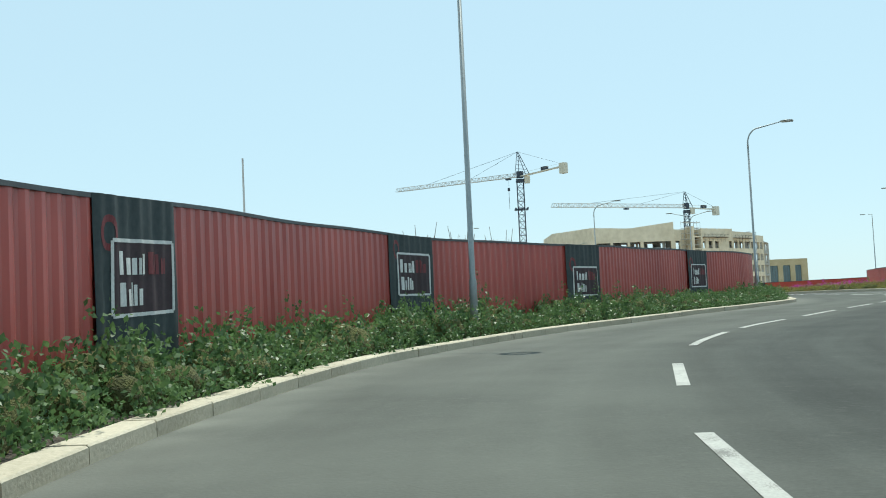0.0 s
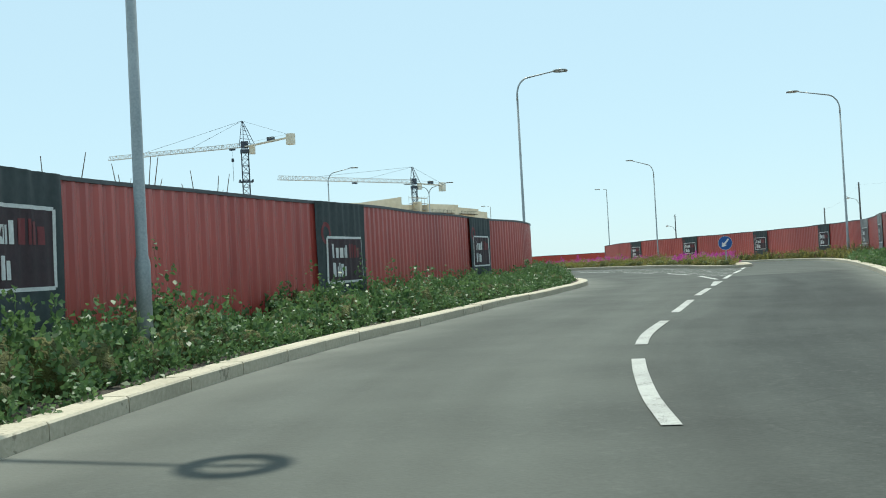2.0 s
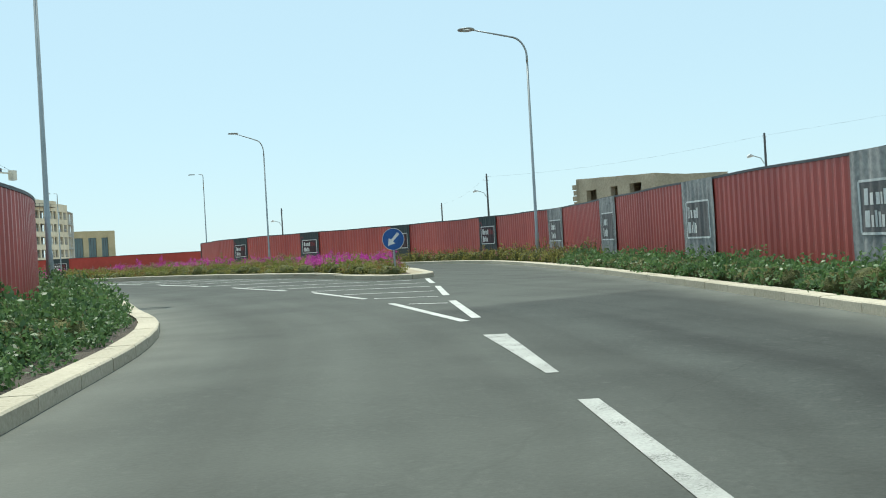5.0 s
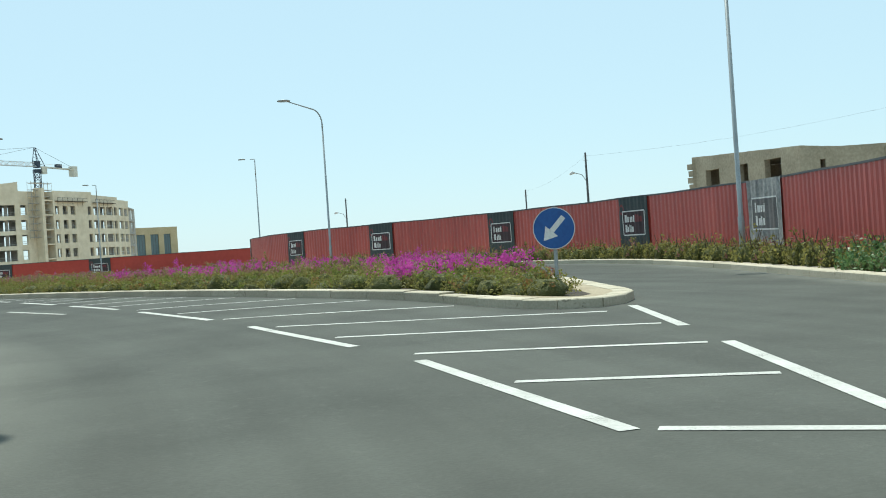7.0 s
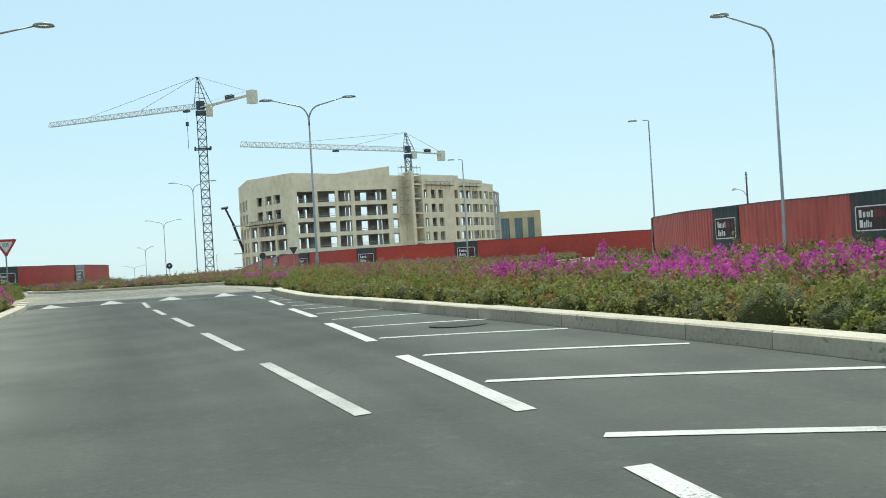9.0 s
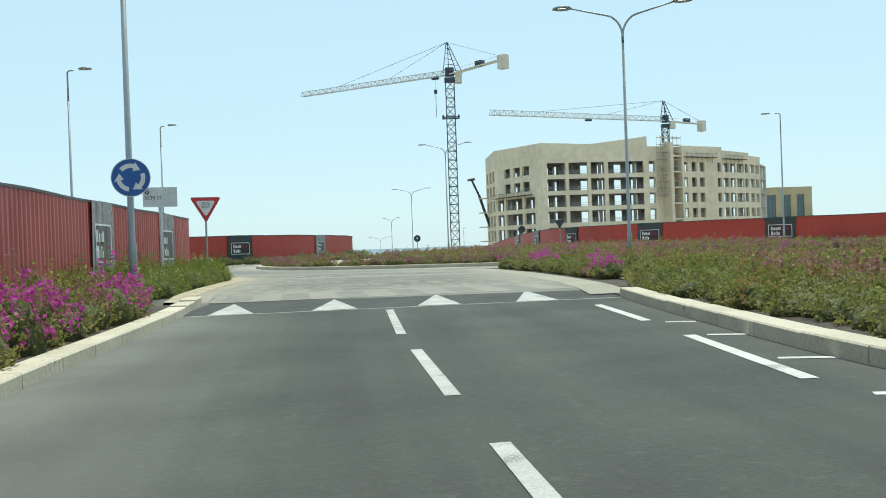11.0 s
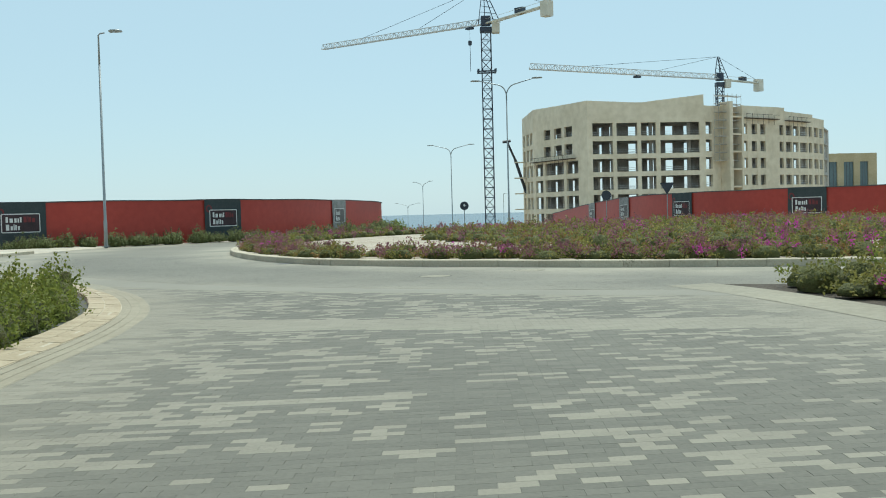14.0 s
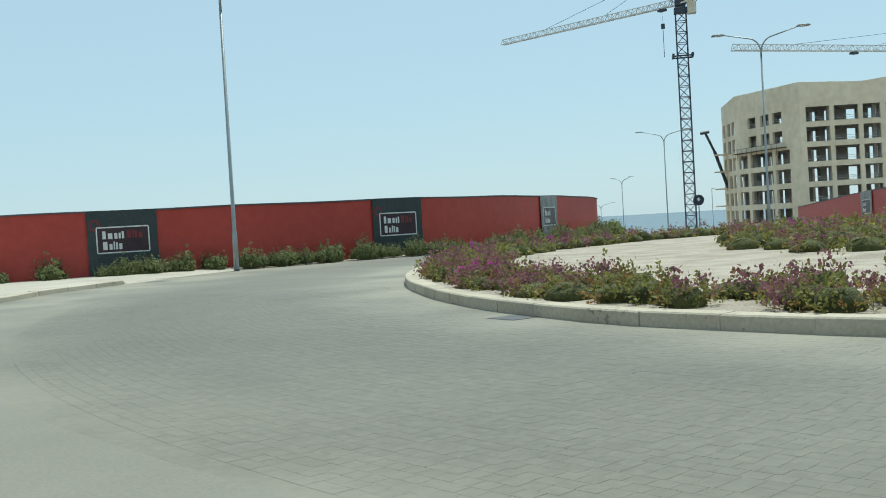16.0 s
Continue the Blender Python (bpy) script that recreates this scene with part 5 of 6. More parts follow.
give = thing("give_way_sign", facing(13.57, 116.7, 19.8, 98.0), "red-edged triangular give way sign on a thin post", "traffic sign")
bm = bmesh.new()
tube(bm, [(0, 0, -0.05), (0, 0, 2.85)], 0.035, 12)
part("post", bm, M["pole"], give)


def tri(w, z0, h, r=0.05):
    pts = []
    for (cx, cz), a0 in (((0, z0), -90), ((w / 2, z0 + h), 30), ((-w / 2, z0 + h), 150)):
        k = r * 2 if a0 == -90 else r * 1.75
        c = ((cx, cz + k) if a0 == -90 else (cx - math.copysign(k * 0.85, cx), cz - r))
        for i in range(5):
            a = math.radians(a0 - 60 + i * 30)
            pts.append((c[0] + r * math.cos(a), c[1] + r * math.sin(a)))
    return pts


for nm, w, z0, h, y0, m in (("back_plate", 1.05, 2.06, 0.90, -0.05, "sign_grey"), ("red_border", 1.02, 2.075, 0.87, -0.056, "sign_red"), ("white_field", 0.66, 2.27, 0.56, -0.062, "white")):
    bm = bmesh.new()
    flat(bm, tri(w, z0, h), y0, y0 + 0.005)
    part(nm, bm, M[m], give)
lettering(give, "GIVE", 0.135, 0, -0.064, 2.735, M["black"])
lettering(give, "WAY", 0.135, 0, -0.064, 2.615, M["black"])

scm = thing("direction_sign", facing(13.86, 109.56, 20.2, 90.0), "grey-white rectangular direction sign on a pale post", "sign")
bm = bmesh.new()
tube(bm, [(0, 0, -0.05), (0, 0, 2.45)], 0.05, 12)
part("post", bm, M["sign_grey"], scm)
bm = bmesh.new()
flat(bm, [(-0.46, 2.33), (0.46, 2.33), (0.46, 2.87), (-0.46, 2.87)], -0.07, -0.04)
part("board", bm, M["sign_grey"], scm)
lettering(scm, "SCM 01", 0.145, -0.18, -0.072, 2.58, M["black"])
bm = bmesh.new()
disc(bm, 0.06, -0.074, -0.071, 20, 2.735, -0.345)
spot_ = part("arrow_disc", bm, M["black"], scm)
bm = bmesh.new()
flat(bm, [(-0.355, 2.695), (-0.335, 2.695), (-0.335, 2.74), (-0.315, 2.74), (-0.345, 2.775), (-0.375, 2.74), (-0.355, 2.74)], -0.078, -0.075)
part("arrow", bm, M["white"], spot_)


def far_sign(x, y, top, shape, label):
    root = thing("road_sign", facing(x, y, 17.0, 120.0), label, "traffic sign")
    bm = bmesh.new()
    tube(bm, [(0, 0, -0.1), (0, 0, top)], 0.035, 8)
    part("post", bm, M["pole"], root)
    bm = bmesh.new()
    if shape == "disc":
        disc(bm, 0.37, -0.05, -0.03, 24, top - 0.35)
    else:
        flat(bm, tri(0.95, top - 0.82, 0.82), -0.05, -0.03)
    # dark metal on every plate; the seaward disc's darkness stands for back-lighting
    part("plate", bm, M["dark"], root, "dark plate, its back-lit shade in the colour")


far_sign(19.85, 195.4, 2.5, "disc", "round sign seen dark against the sea")
far_sign(30.6, 185.8, 2.7, "disc", "round sign in front of the far hoarding")
far_sign(33.3, 176.4, 2.9, "tri", "triangular sign in front of the far hoarding")
bm = bmesh.new()
flat(bm, [(-0.05, 2.08), (0.05, 2.08), (0.05, 2.18), (0.15, 2.16), (0, 2.33), (-0.15, 2.16), (-0.05, 2.18)], -0.058, -0.052)
part("arrow", bm, M["white"], [o for o in scene.objects if o.name.startswith("road_sign")][0])


# ---- unfinished building ----
bld = thing("unfinished_building", None, "unfinished pale concrete office block with open window holes", "building")
HEADS = [22.0, 17.65, 13.3, 8.95, 4.6, 0.2]


def facade(p, q, z_p, z_q, holes, sill=3.15, thick=0.6, heads=HEADS, name="wall", bottom=-12.0, kink=None):
    """A wall from p to q with holes (start, end, number of rows) as fractions; its top slopes from z_p to z_q."""
    p, q = Vector(p), Vector(q)
    d = q - p
    L = d.length
    m = Matrix.Translation((p.x, p.y, 0)) @ Matrix.Rotation(math.atan2(d.y, d.x), 4, "Z")
    bm = bmesh.new()
    cuts = sorted(holes)
    edges_ = [0.0]
    for h in cuts:
        edges_ += [h[0], h[1]]
    edges_.append(1.0)

    def top(f):
        if kink:
            return z_p + (kink[1] - z_p) * f / kink[0] if f < kink[0] else kink[1] + (z_q - kink[1]) * (f - kink[0]) / (1 - kink[0])
        return z_p + (z_q - z_p) * f

    for a, b in zip(edges_[::2], edges_[1::2]):
        v = box(bm, a * L, 0, bottom, b * L, thick, 0, m)
        for i, f in ((4, a), (5, b), (6, b), (7, a)):
            v[i].co.z = top(f)
    rails = bmesh.new()
    for a, b, *rows in cuts:
        zs = [z_ for z_ in heads]
        v = box(bm, a * L, 0.02, zs[0], b * L, thick - 0.02, 0, m)
        for i, f in ((4, a), (5, b), (6, b), (7, a)):
            v[i].co.z = top(f) - 0.03
        for i, z in enumerate(zs):
            lo = zs[i + 1] if i + 1 < len(zs) else bottom
            box(bm, a * L, 0.03, lo, b * L, thick - 0.03, z - sill, m)
            if (b - a) * L > 2:
                for k in (0.45, 0.95):
                    box(rails, a * L, 0.25, z - sill + k, b * L, 0.31, z - sill + k + 0.07, m)
    w = part(name, bm, M["concrete"] if name == "wall" else M["shaded_grey"], bld)
    if len(rails.verts):
        tagged(part("site_rail", rails, M["sign_grey"], w, "thin pale site rails across the openings"), kind="stuff")
    else:
        rails.free()


P = [(39.1, 401), (40.9, 385), (52.0, 359), (81.2, 363), (93.1, 372), (107, 382), (117.9, 392), (124.2, 401)]


def fr(a, b, *xs):
    return [((u - a) / (b - a), (v - a) / (b - a)) for u, v in xs]


facade(P[0], P[1], 27.0, 28.0, [(0.08, 0.26), (0.40, 0.62), (0.72, 0.92)])
facade(P[1], P[2], 28.0, 27.5, fr(75, 300, (122, 151), (167, 198), (209, 241)), sill=2.55, heads=HEADS[:2], bottom=14.0)
facade(P[1], P[2], 14.0, 14.0, fr(75, 300, (84, 116), (126, 205), (215, 263)), sill=3.1, heads=HEADS[2:])
facade(P[2], P[3], 27.5, 28.7, fr(300, 735, (319, 394), (408, 485), (499, 554), (571, 718)), kink=((496 - 300) / 435, 26.9))
facade(P[3], P[4], 26.0, 26.2, fr(735, 870, (741, 763), (800, 832)), sill=2.9)
facade(P[4], P[5], 26.6, 26.6, fr(870, 1048, (874, 891), (909, 931), (945, 967), (1027, 1044)), sill=2.6)
facade(P[5], P[6], 25.7, 25.4, fr(1048, 1145, (1053, 1073), (1077, 1096), (1101, 1127), (1131, 1143)), sill=2.6)
facade(P[6], P[7], 24.6, 24.6, fr(1145, 1190, (1151, 1167), (1172, 1186)), sill=2.6)
B = [(x + 6, y + 13) for x, y in P]
for i in range(len(P) - 1):
    n = max(int(math.hypot(B[i + 1][0] - B[i][0], B[i + 1][1] - B[i][1]) / 4.5), 1)
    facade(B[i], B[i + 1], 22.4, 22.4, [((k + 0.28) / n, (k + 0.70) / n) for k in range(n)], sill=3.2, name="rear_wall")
for z in [h + 0.5 for h in HEADS]:
    bm = bmesh.new()
    lo = [bm.verts.new((x + (bx - x) * 0.03, y + (by - y) * 0.03, z)) for (x, y), (bx, by) in zip(P, B)] + [bm.verts.new((x, y, z)) for x, y in B[::-1]]
    f = bm.faces.new(lo)
    ext = bmesh.ops.extrude_face_region(bm, geom=[f])
    for v in [g for g in ext["geom"] if isinstance(g, bmesh.types.BMVert)]:
        v.co.z -= 0.35
    part("floor_slab", bm, M["shaded_grey"], bld)
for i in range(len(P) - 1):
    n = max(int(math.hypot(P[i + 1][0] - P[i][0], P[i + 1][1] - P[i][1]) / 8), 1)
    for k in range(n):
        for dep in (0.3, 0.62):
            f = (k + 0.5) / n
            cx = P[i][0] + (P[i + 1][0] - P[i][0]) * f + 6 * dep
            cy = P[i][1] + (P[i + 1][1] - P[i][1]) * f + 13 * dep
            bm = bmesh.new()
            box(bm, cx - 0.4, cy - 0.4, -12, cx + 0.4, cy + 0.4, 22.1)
            part("column", bm, M["shaded_grey"], bld)
# lift shaft and its scaffold
bm = bmesh.new()
box(bm, 0, -2.4, -12, 1.2, 0.6, 27.0, Matrix.Translation((86.6, 366.5, 0)) @ Matrix.Rotation(0.62, 4, "Z"))
box(bm, 4.6, -2.4, -12, 5.4, 0.6, 26.0, Matrix.Translation((86.6, 366.5, 0)) @ Matrix.Rotation(0.62, 4, "Z"))
for k in range(7):
    box(bm, 1.2, -2.2, -3.0 + k * 4.35, 4.6, 0.4, -2.6 + k * 4.35, Matrix.Translation((86.6, 366.5, 0)) @ Matrix.Rotation(0.62, 4, "Z"))
part("lift_shaft", bm, M["concrete"], bld)
bm = bmesh.new()
sm = Matrix.Translation((85.0, 363.5, 0)) @ Matrix.Rotation(0.62, 4, "Z")
for i in range(6):
    for j in (0, 1.4):
        tube(bm, [sm @ Vector((i * 1.7, j, 12)), sm @ Vector((i * 1.7, j, 29))], 0.045, 4)
for k in range(9):
    for j in (0, 1.4):
        tube(bm, [sm @ Vector((0, j, 12.5 + k * 2)), sm @ Vector((8.5, j, 12.5 + k * 2))], 0.06, 4)
    box(bm, 0, 0.1, 12.3 + k * 2, 8.5, 1.3, 12.4 + k * 2, sm)
part("scaffold", bm, M["shaded_grey"], bld, "grey tube scaffold round the lift shaft")
# platforms along the wing and the right end
for (x0, y0), (x1, y1), z in ((P[1], P[2], 13.9), (P[5], P[6], 23.2), (P[4], P[5], 23.4)):
    bm = bmesh.new()
    d = Vector((x1 - x0, y1 - y0, 0))
    m_ = Matrix.Translation((x0, y0, z)) @ Matrix.Rotation(math.atan2(d.y, d.x), 4, "Z")
    box(bm, 0.2, -1.3, -0.12, d.length * 0.8, -0.05, 0.05, m_)
    for i in range(int(d.length * 0.8 / 2.2)):
        tube(bm, [m_ @ Vector((0.4 + i * 2.2, -1.2, -1.6)), m_ @ Vector((0.4 + i * 2.2, -1.2, 1.1))], 0.05, 4)
    tube(bm, [m_ @ Vector((0.3, -1.2, 1.0)), m_ @ Vector((d.length * 0.8, -1.2, 1.0))], 0.05, 4)
    part("work_platform", bm, M["bark"], bld, "timber work platform on brackets")
for k in range(4):
    bm = bmesh.new()
    box(bm, -2.6, -1.0, 1.4 + k * 4.35, 1.0, 1.5, 1.7 + k * 4.35, Matrix.Translation((39.0, 396.0, 0)))
    part("side_platform", bm, M["concrete"], bld)

# dark boom beside it
boom = thing("crane_boom", None, "dark telescopic boom leaning beside the building", "mobile crane")
for nm, a, b, r in (("lower_boom", (41.0, 398.5, 2.0), (36.6, 396, 15.5), 0.42), ("upper_boom", (36.6, 396, 15.5), (34.4, 395, 20.4), 0.32), ("boom_head", (33.2, 394.8, 20.3), (35.4, 395, 20.6), 0.4)):
    bm = bmesh.new()
    tube(bm, [a, b], r, 6)
    part(nm, bm, M["dark"], boom)
bm = bmesh.new()
box(bm, 40.5, 397.5, -12, 43, 400, 2.2)
part("carrier", bm, M["sign_grey"], boom, "grey carrier hidden behind the hoarding")

# low building behind
lowb = thing("low_building", None, "low cream building with tall bluish glass bays", "building")
fm = Matrix.Translation((134, 428, 0)) @ Matrix.Rotation(0.12, 4, "Z")
W_, T_, B_ = 17.0, 16.3, 5.6
cream = mat("cream_stone", (0.42, 0.34, 0.20), (0.58, 0.49, 0.32), 0.9, 0.2, 3, 0.2, 0.02)
bays = ((0.7, 4.1), (6.2, 9.4), (11.5, 14.2))
for nm, spans, y0, y1, z0, z1 in (("pier", ((0, 0.7), (4.1, 6.2), (9.4, 11.5), (14.2, W_)), 0, 0.8, -12, T_), ("lintel", bays, 0.02, 0.78, T_ - 2.6, T_ - 0.02), ("parapet", bays, 0.02, 0.78, -12, B_), ("wall", ((0, W_),), 0.8, 14, -12, T_ - 0.1)):
    for a, b in spans:
        bm = bmesh.new()
        box(bm, a, y0, z0, b, y1, z1, fm)
        part(nm, bm, cream, lowb)
for a, b in ((0.7, 4.1), (6.2, 9.4), (11.5, 14.2)):
    bm = bmesh.new()
    box(bm, a, 0.45, B_, b, 0.55, T_ - 2.6, fm)
    pane = part("window", bm, M["glass"], lowb, "bluish glass bay")
    bm = bmesh.new()
    for k in range(1, 3):
        box(bm, a + (b - a) * k / 3 - 0.06, 0.38, B_, a + (b - a) * k / 3 + 0.06, 0.44, T_ - 2.6, fm)
    part("mullion", bm, M["cap"], pane)
bm = bmesh.new()
box(bm, -1.5, -3.2, 4.2, W_ + 2.0, 0, 4.9, fm)
for k in range(9):
    box(bm, -1.4 + k * 2.5, -3.1, 4.9, -1.3 + k * 2.5, -3.0, 6.0, fm)
box(bm, -1.5, -3.12, 5.9, W_ + 2, -3.0, 6.0, fm)
part("terrace", bm, M["cap"], lowb, "dark railed terrace")


# ---- tower cranes ----
def lattice(bm, a, b, w, n, r=0.09, flat_top=False):
    """A square lattice beam from a to b, w across, with n bays of crossed bracing."""
    a, b = Vector(a), Vector(b)
    d = (b - a).normalized()
    side = d.cross(Vector((0, 0, 1)))
    side = side.normalized() if side.length > 0.05 else Vector((1, 0, 0))
    up = side.cross(d).normalized()
    c = [side * sx * w / 2 + up * sy * w / 2 for sx, sy in ((-1, -1), (1, -1), (1, 1), (-1, 1))]
    if flat_top:
        c = [side * -w / 2, side * w / 2, up * w * 1.1]
    for o in c:
        tube(bm, [a + o, b + o], r * 1.5, 4)
    k = len(c)
    for i in range(n):
        p, q = a.lerp(b, i / n), a.lerp(b, (i + 1) / n)
        for j in range(k):
            o1, o2 = c[j], c[(j + 1) % k]
            tube(bm, [p + o1, q + o2] if (i + j) % 2 else [p + o2, q + o1], r, 3)
            tube(bm, [q + o1, q + o2], r, 3)


def tower_crane(x, y, z0, zj, apex, tip, back, label, w, mast_mat, trolley, tie):
    root = thing("tower_crane", None, label, "tower crane", "tower cranes")
    bm = bmesh.new()
    lattice(bm, (x, y, z0), (x, y, zj - 1.5), w, int((zj - z0) / (w * 1.05)), 0.098)
    part("mast", bm, mast_mat, root)
    bm = bmesh.new()
    box(bm, x - w * 0.62, y - w * 0.62, zj - 2.0, x + w * 0.62, y + w * 0.62, zj - 0.9)
    box(bm, x - w * 0.5, y - w * 0.5, zj - 0.4, x + w * 0.5, y + w * 0.5, zj + 1.8)
    part("slewing_ring", bm, mast_mat, root)
    bm = bmesh.new()
    box(bm, x + w * 0.6, y - w * 1.3, zj - 2.6, x + w * 1.4, y - w * 0.3, zj - 0.2)
    part("cab", bm, M["crane_pale"], root, "cream driver's cab")
    if z0 < 0:
        bm = bmesh.new()
        zc = z0 + (zj - z0) * 0.80
        for s in (-1, 1):
            box(bm, x - w * 1.0, y + s * w * 0.75 - 0.15, zc, x + w * 1.0, y + s * w * 0.75 + 0.15, zc + 0.3)
            box(bm, x + s * w * 0.9 - 0.25, y - w * 0.9, zc, x + s * w * 0.9 + 0.25, y + w * 0.9, zc + 0.7)
        part("climbing_collar", bm, mast_mat, root)
    # head frame
    d = (Vector(tip) - Vector((x, y, zj)))
    d.z = 0
    d.normalize()
    n = Vector((-d.y, d.x, 0))
    top = Vector((x, y, apex)) + d * 0.6
    bm = bmesh.new()
    for s in (-1, 1):
        for o in (d * w * 0.6, d * -w * 1.6):
            tube(bm, [Vector((x, y, zj)) + n * s * w * 0.5 + o, top + n * s * 0.25], 0.13, 4)
        for k in range(1, 6):
            f = k / 6
            tube(bm, [(Vector((x, y, zj)) + n * s * w * 0.5 + d * w * 0.6).lerp(top, f), (Vector((x, y, zj)) + n * s * w * 0.5 - d * w * 1.6).lerp(top, f - 0.08)], 0.07, 3)
    part("head_frame", bm, mast_mat, root)
    bm = bmesh.new()
    lattice(bm, Vector((x, y, zj)) + d * 1.0, tip, 1.25, int((Vector(tip) - Vector((x, y, zj))).length / 1.7), 0.075, True)
    part("jib", bm, M["crane_white"], root, "white lattice jib")
    bm = bmesh.new()
    bk = Vector(back)
    for s in (-0.6, 0.6):
        tube(bm, [Vector((x, y, zj)) + n * s, bk + n * s], 0.22, 4)
    tube(bm, [Vector((x, y, zj + 1.0)) + n * 0.7, bk + n * 0.7 + Vector((0, 0, 1.0))], 0.05, 3)
    part("counter_jib", bm, M["crane_pale"], root, "cream counter jib")
    bm = bmesh.new()
    rm = Matrix.Translation(bk) @ Matrix.Rotation(math.atan2(d.y, d.x), 4, "Z")
    box(bm, -1.0, -1.0, -2.4, 1.2, 1.0, 1.1, rm)
    part("counterweight", bm, M["crane_pale"], root, "cream counterweight blocks")
    bm = bmesh.new()
    hm = Matrix.Translation(bk.lerp(Vector((x, y, zj)), 0.42)) @ Matrix.Rotation(math.atan2(d.y, d.x), 4, "Z")
    box(bm, -1.2, -0.6, 0.2, 1.2, 0.6, 1.4, hm)
    part("winch", bm, M["crane_dark"] if tie > 0.5 else M["bark"], root)
    bm = bmesh.new()
    J = Vector((x, y, zj + 1.3))
    for f in (0.38, tie):
        tube(bm, [top, J.lerp(Vector(tip) + Vector((0, 0, 1.2)), f)], 0.05, 4)
    tube(bm, [top, bk + Vector((0, 0, 0.6))], 0.05, 4)
    part("tie_bar", bm, M["crane_dark"], root)
    bm = bmesh.new()
    tp = Vector((x, y, zj)).lerp(Vector(tip), trolley)
    tm = Matrix.Translation(tp) @ Matrix.Rotation(math.atan2(d.y, d.x), 4, "Z")
    box(bm, -0.9, -0.6, -0.75, 0.9, 0.6, -0.25, tm)
    t_ = part("trolley", bm, M["crane_dark"], root)
    if trolley < 0.3:
        bm = bmesh.new()
        tube(bm, [tp + Vector((0, 0, -1)), tp + Vector((0, 0, -3.5))], 0.03, 4)
        tube(bm, [tp + Vector((0, 0, -3.5)), tp + Vector((0, 0, -4.6))], 0.45, 6)
        tube(bm, [tp + Vector((0, 0, -4.5)), tp + Vector((0, 0, -11))], 0.09, 4)
        part("hook", bm, M["crane_dark"], t_)
    return root


M["crane_white"] = mat("crane_white", (0.50, 0.51, 0.50), (0.70, 0.70, 0.68), 0.5, 0.4, 5, 0, 0)
tower_crane(28.0, 359.6, -12, 46.7, 55.5, (-17, 404, 48.6), (41.2, 341.5, 47.2), "tall blue tower crane with a pale jib", 2.3, M["crane_dark"], 0.085, 0.74)
tower_crane(96.3, 405.7, 26, 37.3, 43.7, (38.6, 358, 35.3), (111.0, 417.8, 37.3), "tower crane with a pale jib on the building", 1.9, M["crane_dark"], 0.48, 0.78)


# ---- ruin, utility poles and wires behind the east hoarding ----
ruin = thing("ruined_house", None, "roofless weathered limestone house with dark openings", "house")
A_, B2, C_ = Vector((87.6, 110.5, 0)), Vector((82.0, 94.8, 0)), Vector((88.0, 91.28, 0))
RA, RBT, RC = 7.7, 6.9, 6.4


def stone_wall(p, q, top_p, top_q, holes, lo, hi):
    d = q - p
    L = d.length
    m = Matrix.Translation((p.x, p.y, 0)) @ Matrix.Rotation(math.atan2(d.y, d.x), 4, "Z")
    e = [0.0]
    for a, b in holes:
        e += [a, b]
    e.append(1.0)

    def piece(nm, a, b, y0, y1, z0, z1=None, drop=0.0):
        bm = bmesh.new()
        v = box(bm, a * L, y0, z0, b * L, y1, 0 if z1 is None else z1, m)
        if z1 is None:
            for i, f in ((4, a), (5, b), (6, b), (7, a)):
                v[i].co.z = top_p + (top_q - top_p) * f - drop
        part(nm, bm, M["stone"], ruin)

    for a, b in zip(e[::2], e[1::2]):
        piece("wall", a, b, 0, 0.5, -0.5)
    for a, b in holes:
        piece("lintel", a, b, 0.01, 0.49, hi, None, 0.02)
        piece("parapet", a, b, 0.01, 0.49, -0.5, lo)


stone_wall(A_, B2, RA, RBT, [(0.14, 0.28), (0.47, 0.56), (0.71, 0.85)], 3.2, 6.3)
stone_wall(B2, C_, RBT, RC, [(0.22, 0.28)], 5.0, 5.8)
stone_wall(C_, C_ + Vector((4, 14, 0)), RC, RC, [], 3, 5)
stone_wall(C_ + Vector((4, 14, 0)), A_, RC, RA - 0.1, [], 3, 5)
bm = bmesh.new()
ln = [bm.verts.new((p.x, p.y, 6.7)) for p in (A_ + Vector((0.3, -0.3, 0)), B2 + Vector((0.4, 0.3, 0)), C_, C_ + Vector((4, 14, 0)))]
f = bm.faces.new(ln)
ext = bmesh.ops.extrude_face_region(bm, geom=[f])
for v in [g for g in ext["geom"] if isinstance(g, bmesh.types.BMVert)]:
    v.co.z -= 0.25
part("roof_slab", bm, M["stone"], ruin)
bm = bmesh.new()
for k in range(12):
    box(bm, -0.22 if k % 2 else -0.08, -0.12, 0.6 * k, 0.3, 0.45, 0.6 * k + 0.5, Matrix.Translation((A_.x, A_.y, 0)))
part("toothed_corner", bm, M["stone"], ruin, "projecting corner stones")


